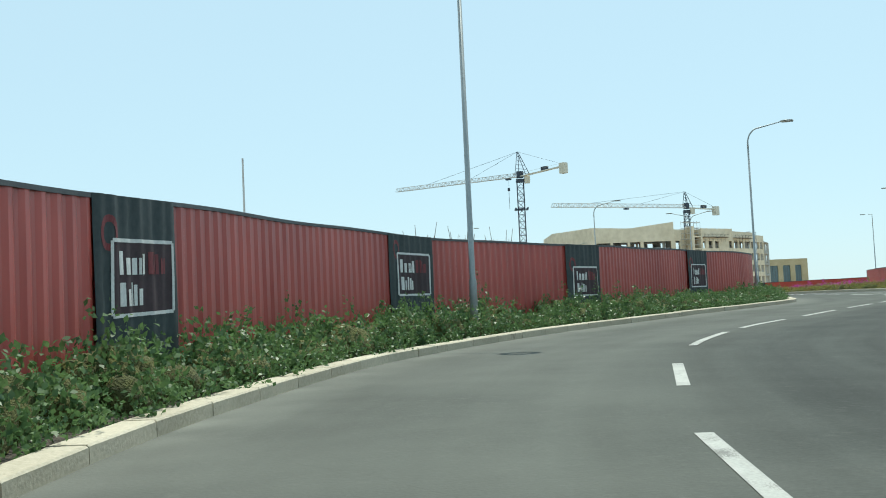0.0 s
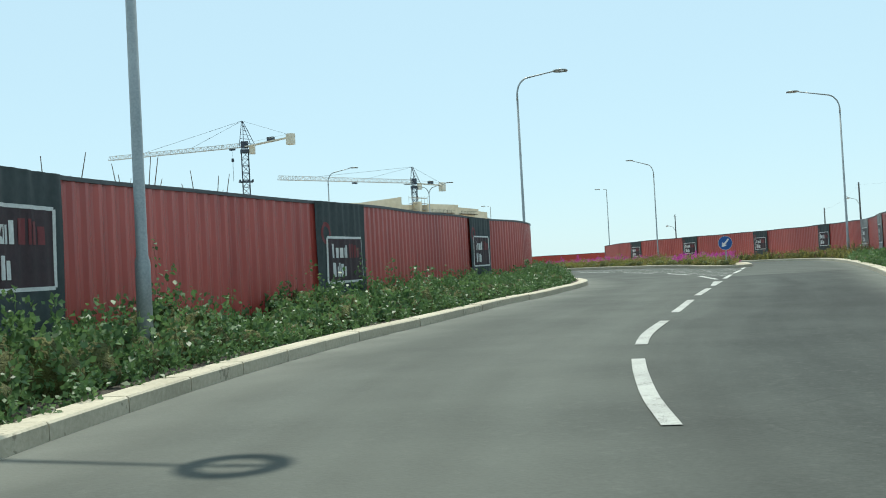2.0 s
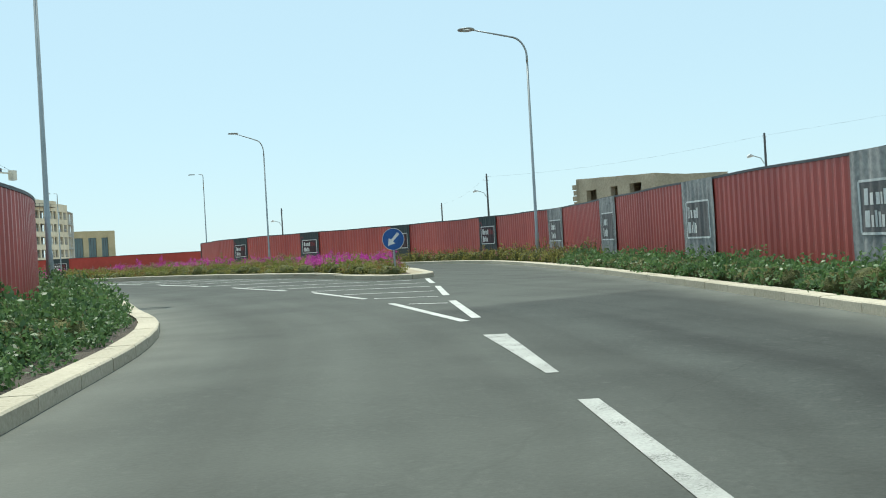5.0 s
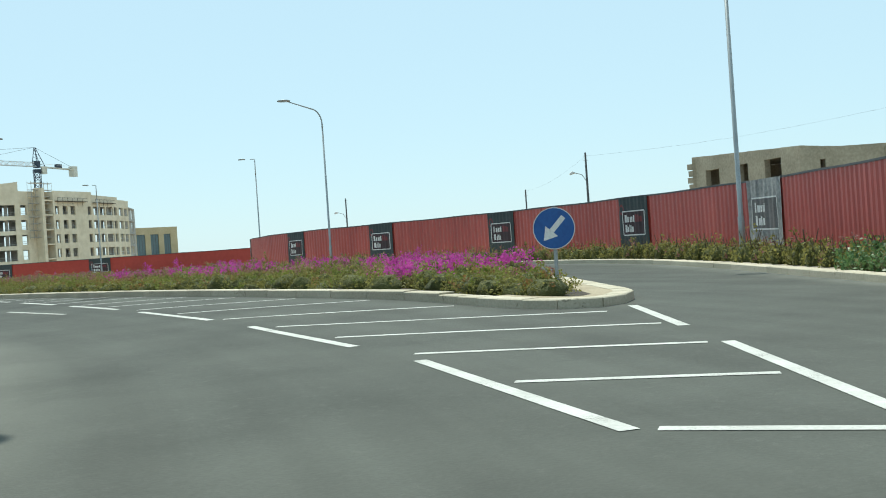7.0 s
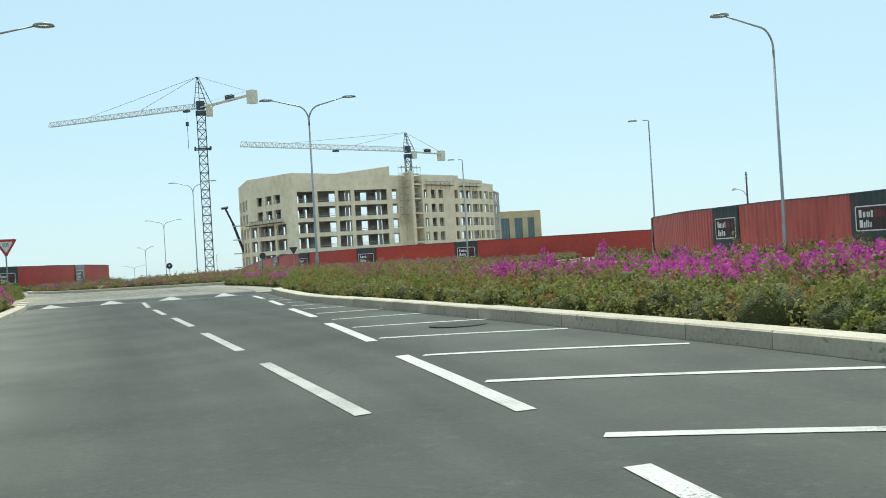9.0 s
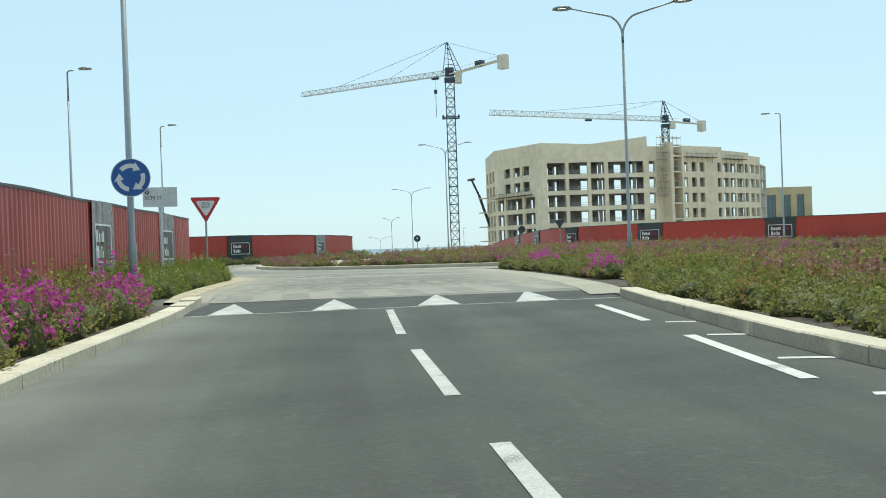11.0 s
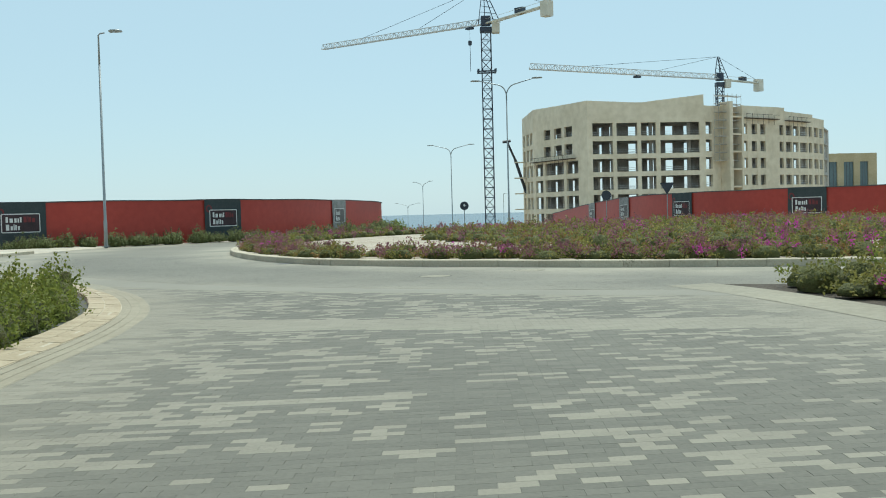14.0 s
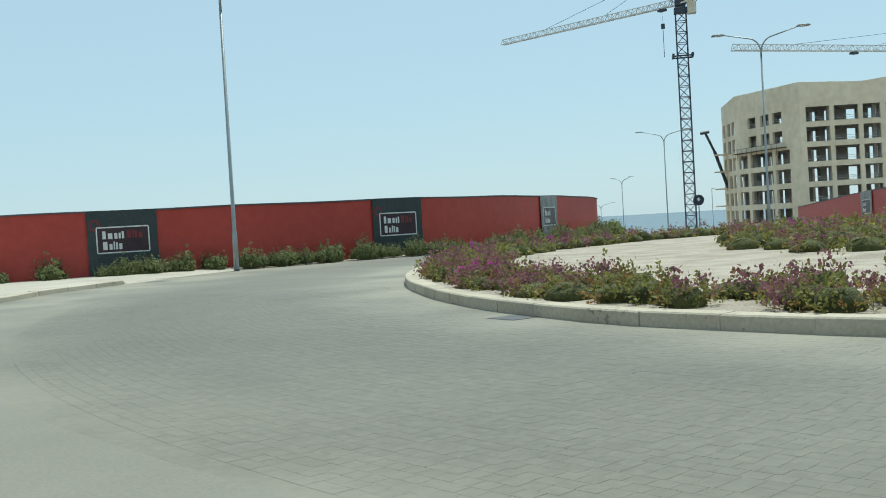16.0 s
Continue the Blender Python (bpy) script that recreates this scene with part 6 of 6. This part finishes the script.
def utility_pole(x, y, top, arm, label="thin dark utility pole with a small lamp"):
    root = thing("utility_pole", Matrix.Translation((x, y, gz(y) - 0.1)), label, "utility pole", "utility poles")
    bm = bmesh.new()
    tube(bm, [(0, 0, 0), (0, 0, top)], [0.13, 0.08], 8)
    part("pole", bm, M["cap"], root)
    bm = bmesh.new()
    for z in (top - 0.3, top - 0.7):
        tube(bm, [(-0.25, 0, z), (0.25, 0, z)], 0.03, 4)
    part("insulator", bm, M["sign_grey"], root)
    if arm:
        bm = bmesh.new()
        tube(bm, [(0, 0, top - 2.6), (arm * 0.4, 0.2, top - 1.95), (arm, 0.5, top - 1.75)], 0.035, 6)
        a_ = part("bracket", bm, M["pole"], root)
        bm = bmesh.new()
        tube(bm, [(arm, 0.5, top - 1.75), (arm * 1.25, 0.6, top - 1.72), (arm * 1.5, 0.7, top - 1.85)], [0.06, 0.15, 0.08], 8)
        part("lamp_head", bm, M["sign_grey"], a_)


utility_pole(79.0, 115.0, 8.5, -0.9)
utility_pole(79.0, 80.7, 8.6, -0.9)
utility_pole(93.9, 142.8, 7.2, 0)
utility_pole(79.4, 160.9, 8.0, -0.9)
pale = thing("flag_pole", Matrix.Translation((-7.25, 38.0, gz(38) - 0.1)), "thin pale pole behind the hoarding", "pole")
bm = bmesh.new()
tube(bm, [(0, 0, 0), (0, 0, 6.5)], [0.05, 0.035], 8)
part("pole", bm, M["sign_grey"], pale)
wire = thing("overhead_wire", None, "thin overhead wire between the poles", "cable")
for (x0, y0, z0), (x1, y1, z1) in (((79, 115, 8.4), (79, 80.7, 8.5)), ((79, 80.7, 8.5), (70, 40, 9.5)), ((79, 115, 8.4), (93.9, 142.8, 7.2))):
    bm = bmesh.new()
    tube(bm, [(x0 + (x1 - x0) * k / 8, y0 + (y1 - y0) * k / 8, z0 + (z1 - z0) * k / 8 - 0.5 * math.sin(k / 8 * math.pi)) for k in range(9)], 0.005, 3)
    part("strand", bm, M["dark"], wire)


# ---- planting ----
rg = np.random.default_rng(11)


def leaf_mesh(name, spots, per_spot, size, material, top_only=False, shoot=13, spread=0.85, upright=0.45):
    """Leafy shoots that rise from each bush and bend outwards. spots: rows of x, y, z, rx, ry, h."""
    if top_only == 3:
        # bracts crowd into clusters
        shoot, spread = 24, 1.35
    spots = np.asarray(spots, float)
    count = max(per_spot // shoot, 1)
    m = len(spots) * count
    owner = np.repeat(np.arange(len(spots)), count)
    az = rg.random(m) * math.tau
    # how far out a shoot ends: even over the bush's plan, a few long ones
    out = np.sqrt(rg.random(m)) * (0.72 if top_only == 2 else 1.0)
    dome = np.sqrt(np.clip(1 - (out * 0.93) ** 2, 0.0, 1))
    rise = dome * (0.74 + 0.34 * rg.random(m)) * np.where(rg.random(m) < 0.06, 1.15, 1.0)
    if not top_only:
        low = rg.random(m) < 0.42
        rise = np.where(low, rise * (0.25 + 0.6 * rg.random(m)), rise)
        out = np.where(low, 0.75 + 0.3 * rg.random(m), out)
    rise = rise * (1 + 0.13 * np.sin(az * 2 + owner * 1.7) + 0.10 * np.sin(az * 5 + owner * 2.9))
    d = np.stack([np.cos(az), np.sin(az)], 1)
    R = np.stack([spots[owner, 3], spots[owner, 4]], 1)
    tip = np.concatenate([spots[owner, :2] + d * R * out[:, None], (spots[owner, 2] + np.maximum(rise, 0.08) * spots[owner, 5])[:, None]], 1)
    root = np.concatenate([spots[owner, :2] + d * R * (out * (0.35 + 0.3 * rg.random(m)))[:, None], (spots[owner, 2] + np.maximum(rise - upright - 0.25 * rg.random(m), 0.02) * spots[owner, 5])[:, None]], 1)
    # leaves along the outer half of each shoot
    n = m * shoot
    k = np.repeat(np.arange(m), shoot)
    f = (0.72 + 0.33 * rg.random(n)) if top_only else 1 - 0.9 * rg.random(n) ** 1.35
    way = tip - root
    long = np.linalg.norm(way, axis=1)[:, None] + 1e-6
    c = root[k] + way[k] * f[:, None] + rg.normal(size=(n, 3)) * size * spread * (1.15 - 0.5 * f)[:, None]
    c[:, 2] = np.maximum(c[:, 2], spots[owner[k], 2] + 0.01)
    ax = way[k] / long[k] * 0.7 + rg.normal(size=(n, 3)) * 0.6
    ax /= np.linalg.norm(ax, axis=1)[:, None]
    face = np.concatenate([d[k] * 0.45, np.full((n, 1), 0.75)], 1) + rg.normal(size=(n, 3)) * 0.55
    b = np.cross(face, ax)
    b /= np.linalg.norm(b, axis=1)[:, None] + 1e-9
    nrm = np.cross(ax, b)
    L = (size * (0.6 + 0.8 * rg.random(n)))[:, None]
    v = np.empty((n, 4, 3))
    v[:, 0], v[:, 2] = c - ax * L * 0.5, c + ax * L * 0.5
    v[:, 1], v[:, 3] = c + b * L * 0.33 + nrm * L * 0.12, c - b * L * 0.33 + nrm * L * 0.12
    me = bpy.data.meshes.new(name)
    me.vertices.add(n * 4)
    me.vertices.foreach_set("co", v.astype(np.float32).ravel())
    me.loops.add(n * 4)
    me.loops.foreach_set("vertex_index", np.arange(n * 4, dtype=np.int32))
    me.polygons.add(n)
    me.polygons.foreach_set("loop_start", np.arange(0, n * 4, 4, dtype=np.int32))
    me.polygons.foreach_set("loop_total", np.full(n, 4, dtype=np.int32))
    me.update()
    me.validate()
    me.materials.append(material)
    return me


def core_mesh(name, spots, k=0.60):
    """Uneven mounds that close each bush inside, coloured dark for the shade there."""
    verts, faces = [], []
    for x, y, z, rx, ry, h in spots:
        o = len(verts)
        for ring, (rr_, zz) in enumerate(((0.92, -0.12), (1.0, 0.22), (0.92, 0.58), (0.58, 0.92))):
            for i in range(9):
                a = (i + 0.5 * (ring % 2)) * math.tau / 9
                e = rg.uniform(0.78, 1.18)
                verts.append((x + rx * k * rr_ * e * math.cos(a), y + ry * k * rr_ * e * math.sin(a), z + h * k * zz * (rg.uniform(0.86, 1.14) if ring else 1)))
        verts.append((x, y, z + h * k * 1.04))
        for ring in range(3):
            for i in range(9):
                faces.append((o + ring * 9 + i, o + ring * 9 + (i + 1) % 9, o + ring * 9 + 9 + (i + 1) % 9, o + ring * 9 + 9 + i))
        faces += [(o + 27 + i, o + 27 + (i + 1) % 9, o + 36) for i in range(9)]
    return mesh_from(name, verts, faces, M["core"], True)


def bed(name, label, category, spots, layers):
    root = thing(name, None, label, category, kind="stuff")
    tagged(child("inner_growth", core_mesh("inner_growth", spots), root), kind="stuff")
    for nm, rows_, per, size, m, top in layers:
        if len(rows_):
            tagged(child(nm, leaf_mesh(nm, rows_, int(per * 0.80), size * 1.14, M[m], top_only=top), root), kind="stuff")
    return root


def between(a_line, b_line, y0, y1, fr0, fr1, step, rx, h, lift=0.11, rough=0.20, height=None):
    """Bush spots in the strip between two lines."""
    n = 600
    a, b = resample(a_line, n), resample(b_line, n)
    out = []
    L = np.r_[0, np.cumsum(np.hypot(*np.diff(a, axis=0).T))]
    for u in np.arange(0, L[-1], step):
        i = min(int(np.searchsorted(L, u)), n - 1)
        if not y0 < a[i][1] < y1:
            continue
        w = b[i] - a[i]
        m = max(int(np.linalg.norm(w) * (fr1 - fr0) / step + 0.5), 1)
        for k in range(m):
            f = fr0 + (fr1 - fr0) * (k + 0.5) / m
            p = a[i] + w * f + rg.normal(size=2) * 0.09 * step / 0.45
            r = rx * rg.uniform(0.85, 1.2)
            wave = 1 + rough * noise.noise(Vector((p[0] * 0.7, p[1] * 0.7, 5.0)))
            out.append((p[0], p[1], (rz(p[0], p[1]) if height else gz(p[1])) + lift, r, r * rg.uniform(0.9, 1.1), h * wave * rg.uniform(0.74, 1.14)))
    return np.array(out)


W1 = between(KERB_L, FENCE_L, -6, 63, 0.40, 0.93, 0.46, 0.46, 0.72, rough=0.75)
dk_ = gap_to(W1[:, :2], KERB_L)
W1[:, 5] *= np.clip(0.62 + 0.34 * dk_, 0.7, 1.15) * np.interp(W1[:, 1], [10, 20, 32, 42, 60], [1.0, 0.95, 0.74, 0.72, 0.8])
W1L = between(KERB_L, FENCE_L, -6, 63, 0.20, 0.30, 0.40, 0.24, 0.26, rough=0.9)
W1S = W1[rg.random(len(W1)) < 0.30].copy()
W1S[:, :2] += rg.uniform(-0.25, 0.25, (len(W1S), 2))
W1S[:, 3:5] = rg.uniform(0.12, 0.2, (len(W1S), 1))
W1S[:, 5] *= rg.uniform(1.1, 1.45, len(W1S))
bed("hedge", "dense dark green leafy hedge along the kerb", "hedge", W1, [("foliage", W1, 330, 0.070, "leaf", False), ("low_growth", W1L, 110, 0.052, "leaf", False), ("shoots", W1S, 60, 0.052, "leaf", False)])
W2 = between(KERB_L, FENCE_L, 63, 100.5, 0.26, 0.74, 0.5, 0.48, 0.78, rough=0.3)
pk_ = np.array([noise.noise(Vector((q[0] * 0.5, q[1] * 0.35, 2.0))) for q in W2])
bed("bougainvillea_hedge", "bougainvillea hedge, olive leaves and magenta bracts", "hedge", W2, [("foliage", W2, 280, 0.052, "leaf2", False), ("rusty_shoots", W2[rg.random(len(W2)) < 0.5], 120, 0.048, "rust", False), ("blossom", W2[pk_ > -0.10], 260, 0.048, "pink", 1), ("faded_blossom", W2, 60, 0.05, "dusty", True)])
W3 = between(KERB_L, FENCE_L, 101.5, 124.8, 0.44, 0.94, 0.42, 0.40, 0.78, 0.04, rough=0.6)
W3S = W3[rg.random(len(W3)) < 0.5].copy()
W3S[:, :2] += rg.uniform(-0.2, 0.2, (len(W3S), 2))
W3S[:, 3:5] = rg.uniform(0.10, 0.18, (len(W3S), 1))
W3S[:, 5] *= rg.uniform(1.05, 1.3, len(W3S))
bed("spurge_hedge", "feathery yellow-green shrubs beside the crossing", "hedge", W3, [("foliage", W3, 640, 0.043, "leaf3", False), ("shoots", W3S, 90, 0.045, "leaf3", False), ("pale_tips", W3[rg.random(len(W3)) < 0.4], 30, 0.042, "pale_flower", 2)])
E1 = between(KERB_R, FENCE_R, -10, 57.5, 0.30, 0.75, 0.46, 0.42, 0.50, rough=0.6)
bed("hedge", "dark green leafy hedge below the red hoarding", "hedge", E1, [("foliage", E1, 150, 0.075, "leaf", False)])
# long island
I1 = np.concatenate([between(ISLE_W, ISLE_E, 57.9, 122.6, 0.0, 1.0, 0.78, 0.56, 0.51, 0.08, rough=0.55, height=rz), between(ISLE_W, ISLE_E, 57.9, 122.6, 0.05, 0.34, 0.70, 0.44, 0.47, 0.08, rough=0.55, height=rz)])
keep_ = []
for q in I1:
    dw = np.min(np.hypot(ISLE_W[:, 0] - q[0], ISLE_W[:, 1] - q[1]))
    de = np.min(np.hypot(ISLE_E[:, 0] - q[0], ISLE_E[:, 1] - q[1]))
    gap = 0.78 if q[1] < 103 else 0.66
    if dw > gap and de > (0.9 if q[1] < 117 else 0.45) and not (104 < q[1] < 106.6 and dw < 1.9):
        keep_.append(q)
I1 = np.array(keep_)
I1[:, 5] *= np.clip(np.array([np.min(np.hypot(ISLE_W[:, 0] - q[0], ISLE_W[:, 1] - q[1])) for q in I1]) * 0.10 + 0.86, 0.8, 1.12)
I1[:, 5] *= rg.uniform(0.80, 1.16, len(I1))
patch_ = np.array([noise.noise(Vector((q[0] * 0.16, q[1] * 0.16, 3.0))) for q in I1])
dw_ = np.array([np.min(np.hypot(ISLE_W[:, 0] - q[0], ISLE_W[:, 1] - q[1])) for q in I1])
de_ = gap_to(I1[:, :2], ISLE_E)
# the back of the bed lies lower on the far half
I1[:, 5] *= np.where((dw_ > 3.0) & (I1[:, 1] > 88), 0.72, 1.0)
# bracts mass together towards the back of the bed
bright = (patch_ > 0.0) & (dw_ > 3.0) & (de_ < 3.6) & (I1[:, 1] < 84)
for cx, cy, cr in ((31.6, 66.0, 2.3), (33.5, 69.0, 2.4), (30.6, 77.3, 1.9), (31.2, 81.0, 1.8), (35.5, 76.0, 2.6), (29.6, 84.5, 1.3), (32.5, 92.0, 2.2), (27.0, 71.2, 0.8), (25.0, 119.9, 1.3), (28.6, 119.4, 0.8), (26.5, 109.4, 0.5), (25.75, 108.2, 0.5)):
    bright |= (np.hypot(I1[:, 0] - cx, I1[:, 1] - cy) < cr) & ((cy < 115) | (dw_ > 1.15))
front = dw_ < 3.4
tint_ = np.array([noise.noise(Vector((q[0] * 0.3, q[1] * 0.3, 11.0))) for q in I1])
mid_ = (dw_ > 2.4) & (tint_ > -0.05)
# leaves stand lower where bracts cover the top
leafy = I1.copy()
leafy[bright, 5] *= 0.80
young = front & (rg.random(len(I1)) < 0.5)
rusty = (rg.random(len(I1)) < 0.28) & (tint_ > -0.2) & ~bright
bed("bougainvillea_bed", "wide bed of olive-green bougainvillea with pink bracts", "flower bed", I1, [("foliage", leafy[front], 400, 0.048, "leaf2", False), ("young_shoots", I1[young & ~bright], 120, 0.046, "leaf3", True), ("rusty_shoots", I1[rusty], 110, 0.05, "rust", True), ("far_foliage", leafy[~front], 150, 0.085, "leaf2", False), ("blossom", I1[bright], 430, 0.055, "pink", 3), ("faded_blossom", I1[mid_ & ~bright], 120, 0.06, "dusty", 3)])
# roundabout
R1, R2 = [], []
for k in range(600):
    a = k / 600 * math.tau * 2
    if noise.noise(Vector((math.cos(a) * 4, math.sin(a) * 4, 1.0))) > -0.62:
        r = (21.35 + rg.uniform(-0.9, 0.45)) * ring_r(a) / RB_R
        R1.append((RK[0] + r * math.cos(a), RK[1] + r * math.sin(a), gz(RB[1]) + 0.16, rg.uniform(0.38, 0.62), rg.uniform(0.38, 0.62), rg.uniform(0.30, 0.56)))
for k in range(620):
    a = k * 2.39996
    south = min(max((math.degrees(a) % 360 - 212) / 30, 0), 1) if math.degrees(a) % 360 < 330 else 0
    r = (14.3 + 4.0 * south) * math.sqrt((k + 0.5) / 620)
    x, y = RB[0] + r * math.cos(a), RB[1] + r * math.sin(a)
    R2.append((x, y, gz(y) + 0.40 - r * 0.012, 0.62, 0.62, rg.uniform(0.45, 0.66)))
R1, R2 = np.array(R1), np.array(R2)
rosy1 = np.array([noise.noise(Vector((q[0] * 0.35, q[1] * 0.35, 8.0))) > -0.08 for q in R1])
rosy2 = np.array([noise.noise(Vector((q[0] * 0.22, q[1] * 0.22, 9.0))) > 0.02 for q in R2])
near1 = R1[:, 1] < RB[1] - 5
bush = rg.random(len(R1))
bed("roundabout_border", "low ring of dusky pink and green shrubs on gravel", "flower bed", R1, [("foliage", R1[near1], 260, 0.050, "leaf2", False), ("far_foliage", R1[~near1], 90, 0.085, "leaf2", False), ("rusty_shoots", R1[near1 & (bush < 0.5)], 90, 0.05, "rust", False), ("blossom", R1[rosy1 & near1], 200, 0.052, "rose", 3), ("far_blossom", R1[rosy1 & ~near1], 70, 0.075, "rose", 3), ("bright_blossom", R1[(rosy1 & (bush > 0.93)) | ((R1[:, 0] > 26) & (R1[:, 0] < 31.5) & (R1[:, 1] < 132) & (bush > 0.55))], 150, 0.05, "pink", 3)])
near2 = R2[:, 1] < RB[1] - 4
bed("roundabout_planting", "central planting of olive shrubs tipped with faded pink", "flower bed", R2, [("foliage", R2[near2], 190, 0.070, "leaf2", False), ("far_foliage", R2[~near2], 80, 0.095, "leaf2", False), ("rusty_shoots", R2[rg.random(len(R2)) < 0.5], 70, 0.07, "rust", False), ("faded_blossom", R2[rosy2], 110, 0.07, "rose", 3), ("blossom", R2[rg.random(len(R2)) < 0.03], 120, 0.06, "pink", 3)])


# single shrubs
def shrub_kind(h, r, per, size, m, top=None):
    one = [(0, 0, 0, r, r, h)] + [(r * 0.5 * math.cos(a), r * 0.5 * math.sin(a), 0, r * 0.6, r * 0.6, h * rg.uniform(0.6, 0.95)) for a in (0.4, 2.4, 4.6)]
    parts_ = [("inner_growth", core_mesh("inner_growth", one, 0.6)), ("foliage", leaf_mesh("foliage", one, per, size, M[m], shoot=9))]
    if top:
        parts_.append(("blossom", leaf_mesh("blossom", one, per // 4, size * 0.9, M[top], top_only=True)))
    bm = bmesh.new()
    for k in range(5):
        a = k * 1.3
        tube(bm, [(0, 0, -0.1), (r * 0.4 * math.cos(a), r * 0.4 * math.sin(a), h * 0.5), (r * 0.7 * math.cos(a), r * 0.7 * math.sin(a), h * 0.95)], [0.02, 0.014, 0.006], 4)
    me = bpy.data.meshes.new("stem")
    bm.to_mesh(me)
    bm.free()
    me.materials.append(M["bark"])
    parts_.append(("stem", me))
    return parts_


ROW_KINDS = [shrub_kind(0.70, 0.38, 100, 0.075, "leaf2", ("dusty", None, None, "dusty")[k]) for k in range(4)]
LOW_KINDS = [shrub_kind(0.60, 0.42, 150, 0.070, "leaf4") for _ in range(4)]


def shrub(parts_, x, y, s, label, group, z=None):
    root = thing("shrub", Matrix.Translation((x, y, gz(y) + 0.1 if z is None else z)) @ Matrix.Rotation(rg.uniform(0, 6.28), 4, "Z") @ Matrix.Diagonal((s, s, s * rg.uniform(0.85, 1.15), 1)), label, "shrub", group)
    for nm, me in parts_:
        child(nm, me, root)


u = length_near(KERB_R, 34.2, 57.0)
while u < total(KERB_R) - 6:
    p, d = at_length(KERB_R, u)
    q = p + np.array([d[1], -d[0]]) * 1.05
    shrub(ROW_KINDS[int(u * 7) % 4], q[0], q[1], rg.uniform(0.9, 1.2), "small bushy shrub with reddish tips in a row", "shrub row")
    u += rg.uniform(0.66, 0.95)
for k, u in enumerate(np.arange(length_near(FENCE_V4, -10, 153), length_near(FENCE_V4, 12.9, 186), 0.55)):
    p, d = at_length(FENCE_V4, u)
    q = p + np.array([d[1], -d[0]]) * rg.uniform(0.55, 1.3)
    thin = 0.75 if q[0] < 4 else 0.9
    if rg.random() < thin:
        shrub(LOW_KINDS[k % 4], q[0], q[1], rg.uniform(0.75, 1.45), "loose green shrub on pale soil below the hoarding", "shrubs below the hoarding")
N1 = np.array([(12.9 + rg.uniform(-0.6, 1.5), y, gz(y) + 0.1, 0.6, 0.6, rg.uniform(0.8, 1.1)) for y in np.arange(186, 200, 0.6)])
bed("end_hedge", "pale green hedge at the end of the hoarding", "hedge", N1, [("foliage", N1, 200, 0.12, "leaf3", False)])


# dry stalks behind the west hoarding
for x, y, h in ((-0.6, 27.2, 3.15), (0.5, 28.8, 3.3), (1.7, 30.6, 3.2)):
    root = thing("dry_shrub", Matrix.Translation((x, y, gz(y) - 0.14)), "bare dry stalks rising behind the hoarding", "shrub", "dry shrubs")
    for k in range(5):
        a = k * 1.7 + x
        bm = bmesh.new()
        p1 = Vector((0.25 * math.cos(a), 0.25 * math.sin(a), h * 0.62))
        p2 = p1 + Vector((0.22 * math.cos(a), 0.22 * math.sin(a), h * (0.25 + 0.03 * k)))
        tube(bm, [(0, 0, 0), p1, p2], [0.02, 0.013, 0.006], 5)
        tube(bm, [p1, p1 + Vector((-0.18 * math.sin(a), 0.18 * math.cos(a), h * 0.24))], [0.01, 0.005], 4)
        part("stalk", bm, M["bark"], root)
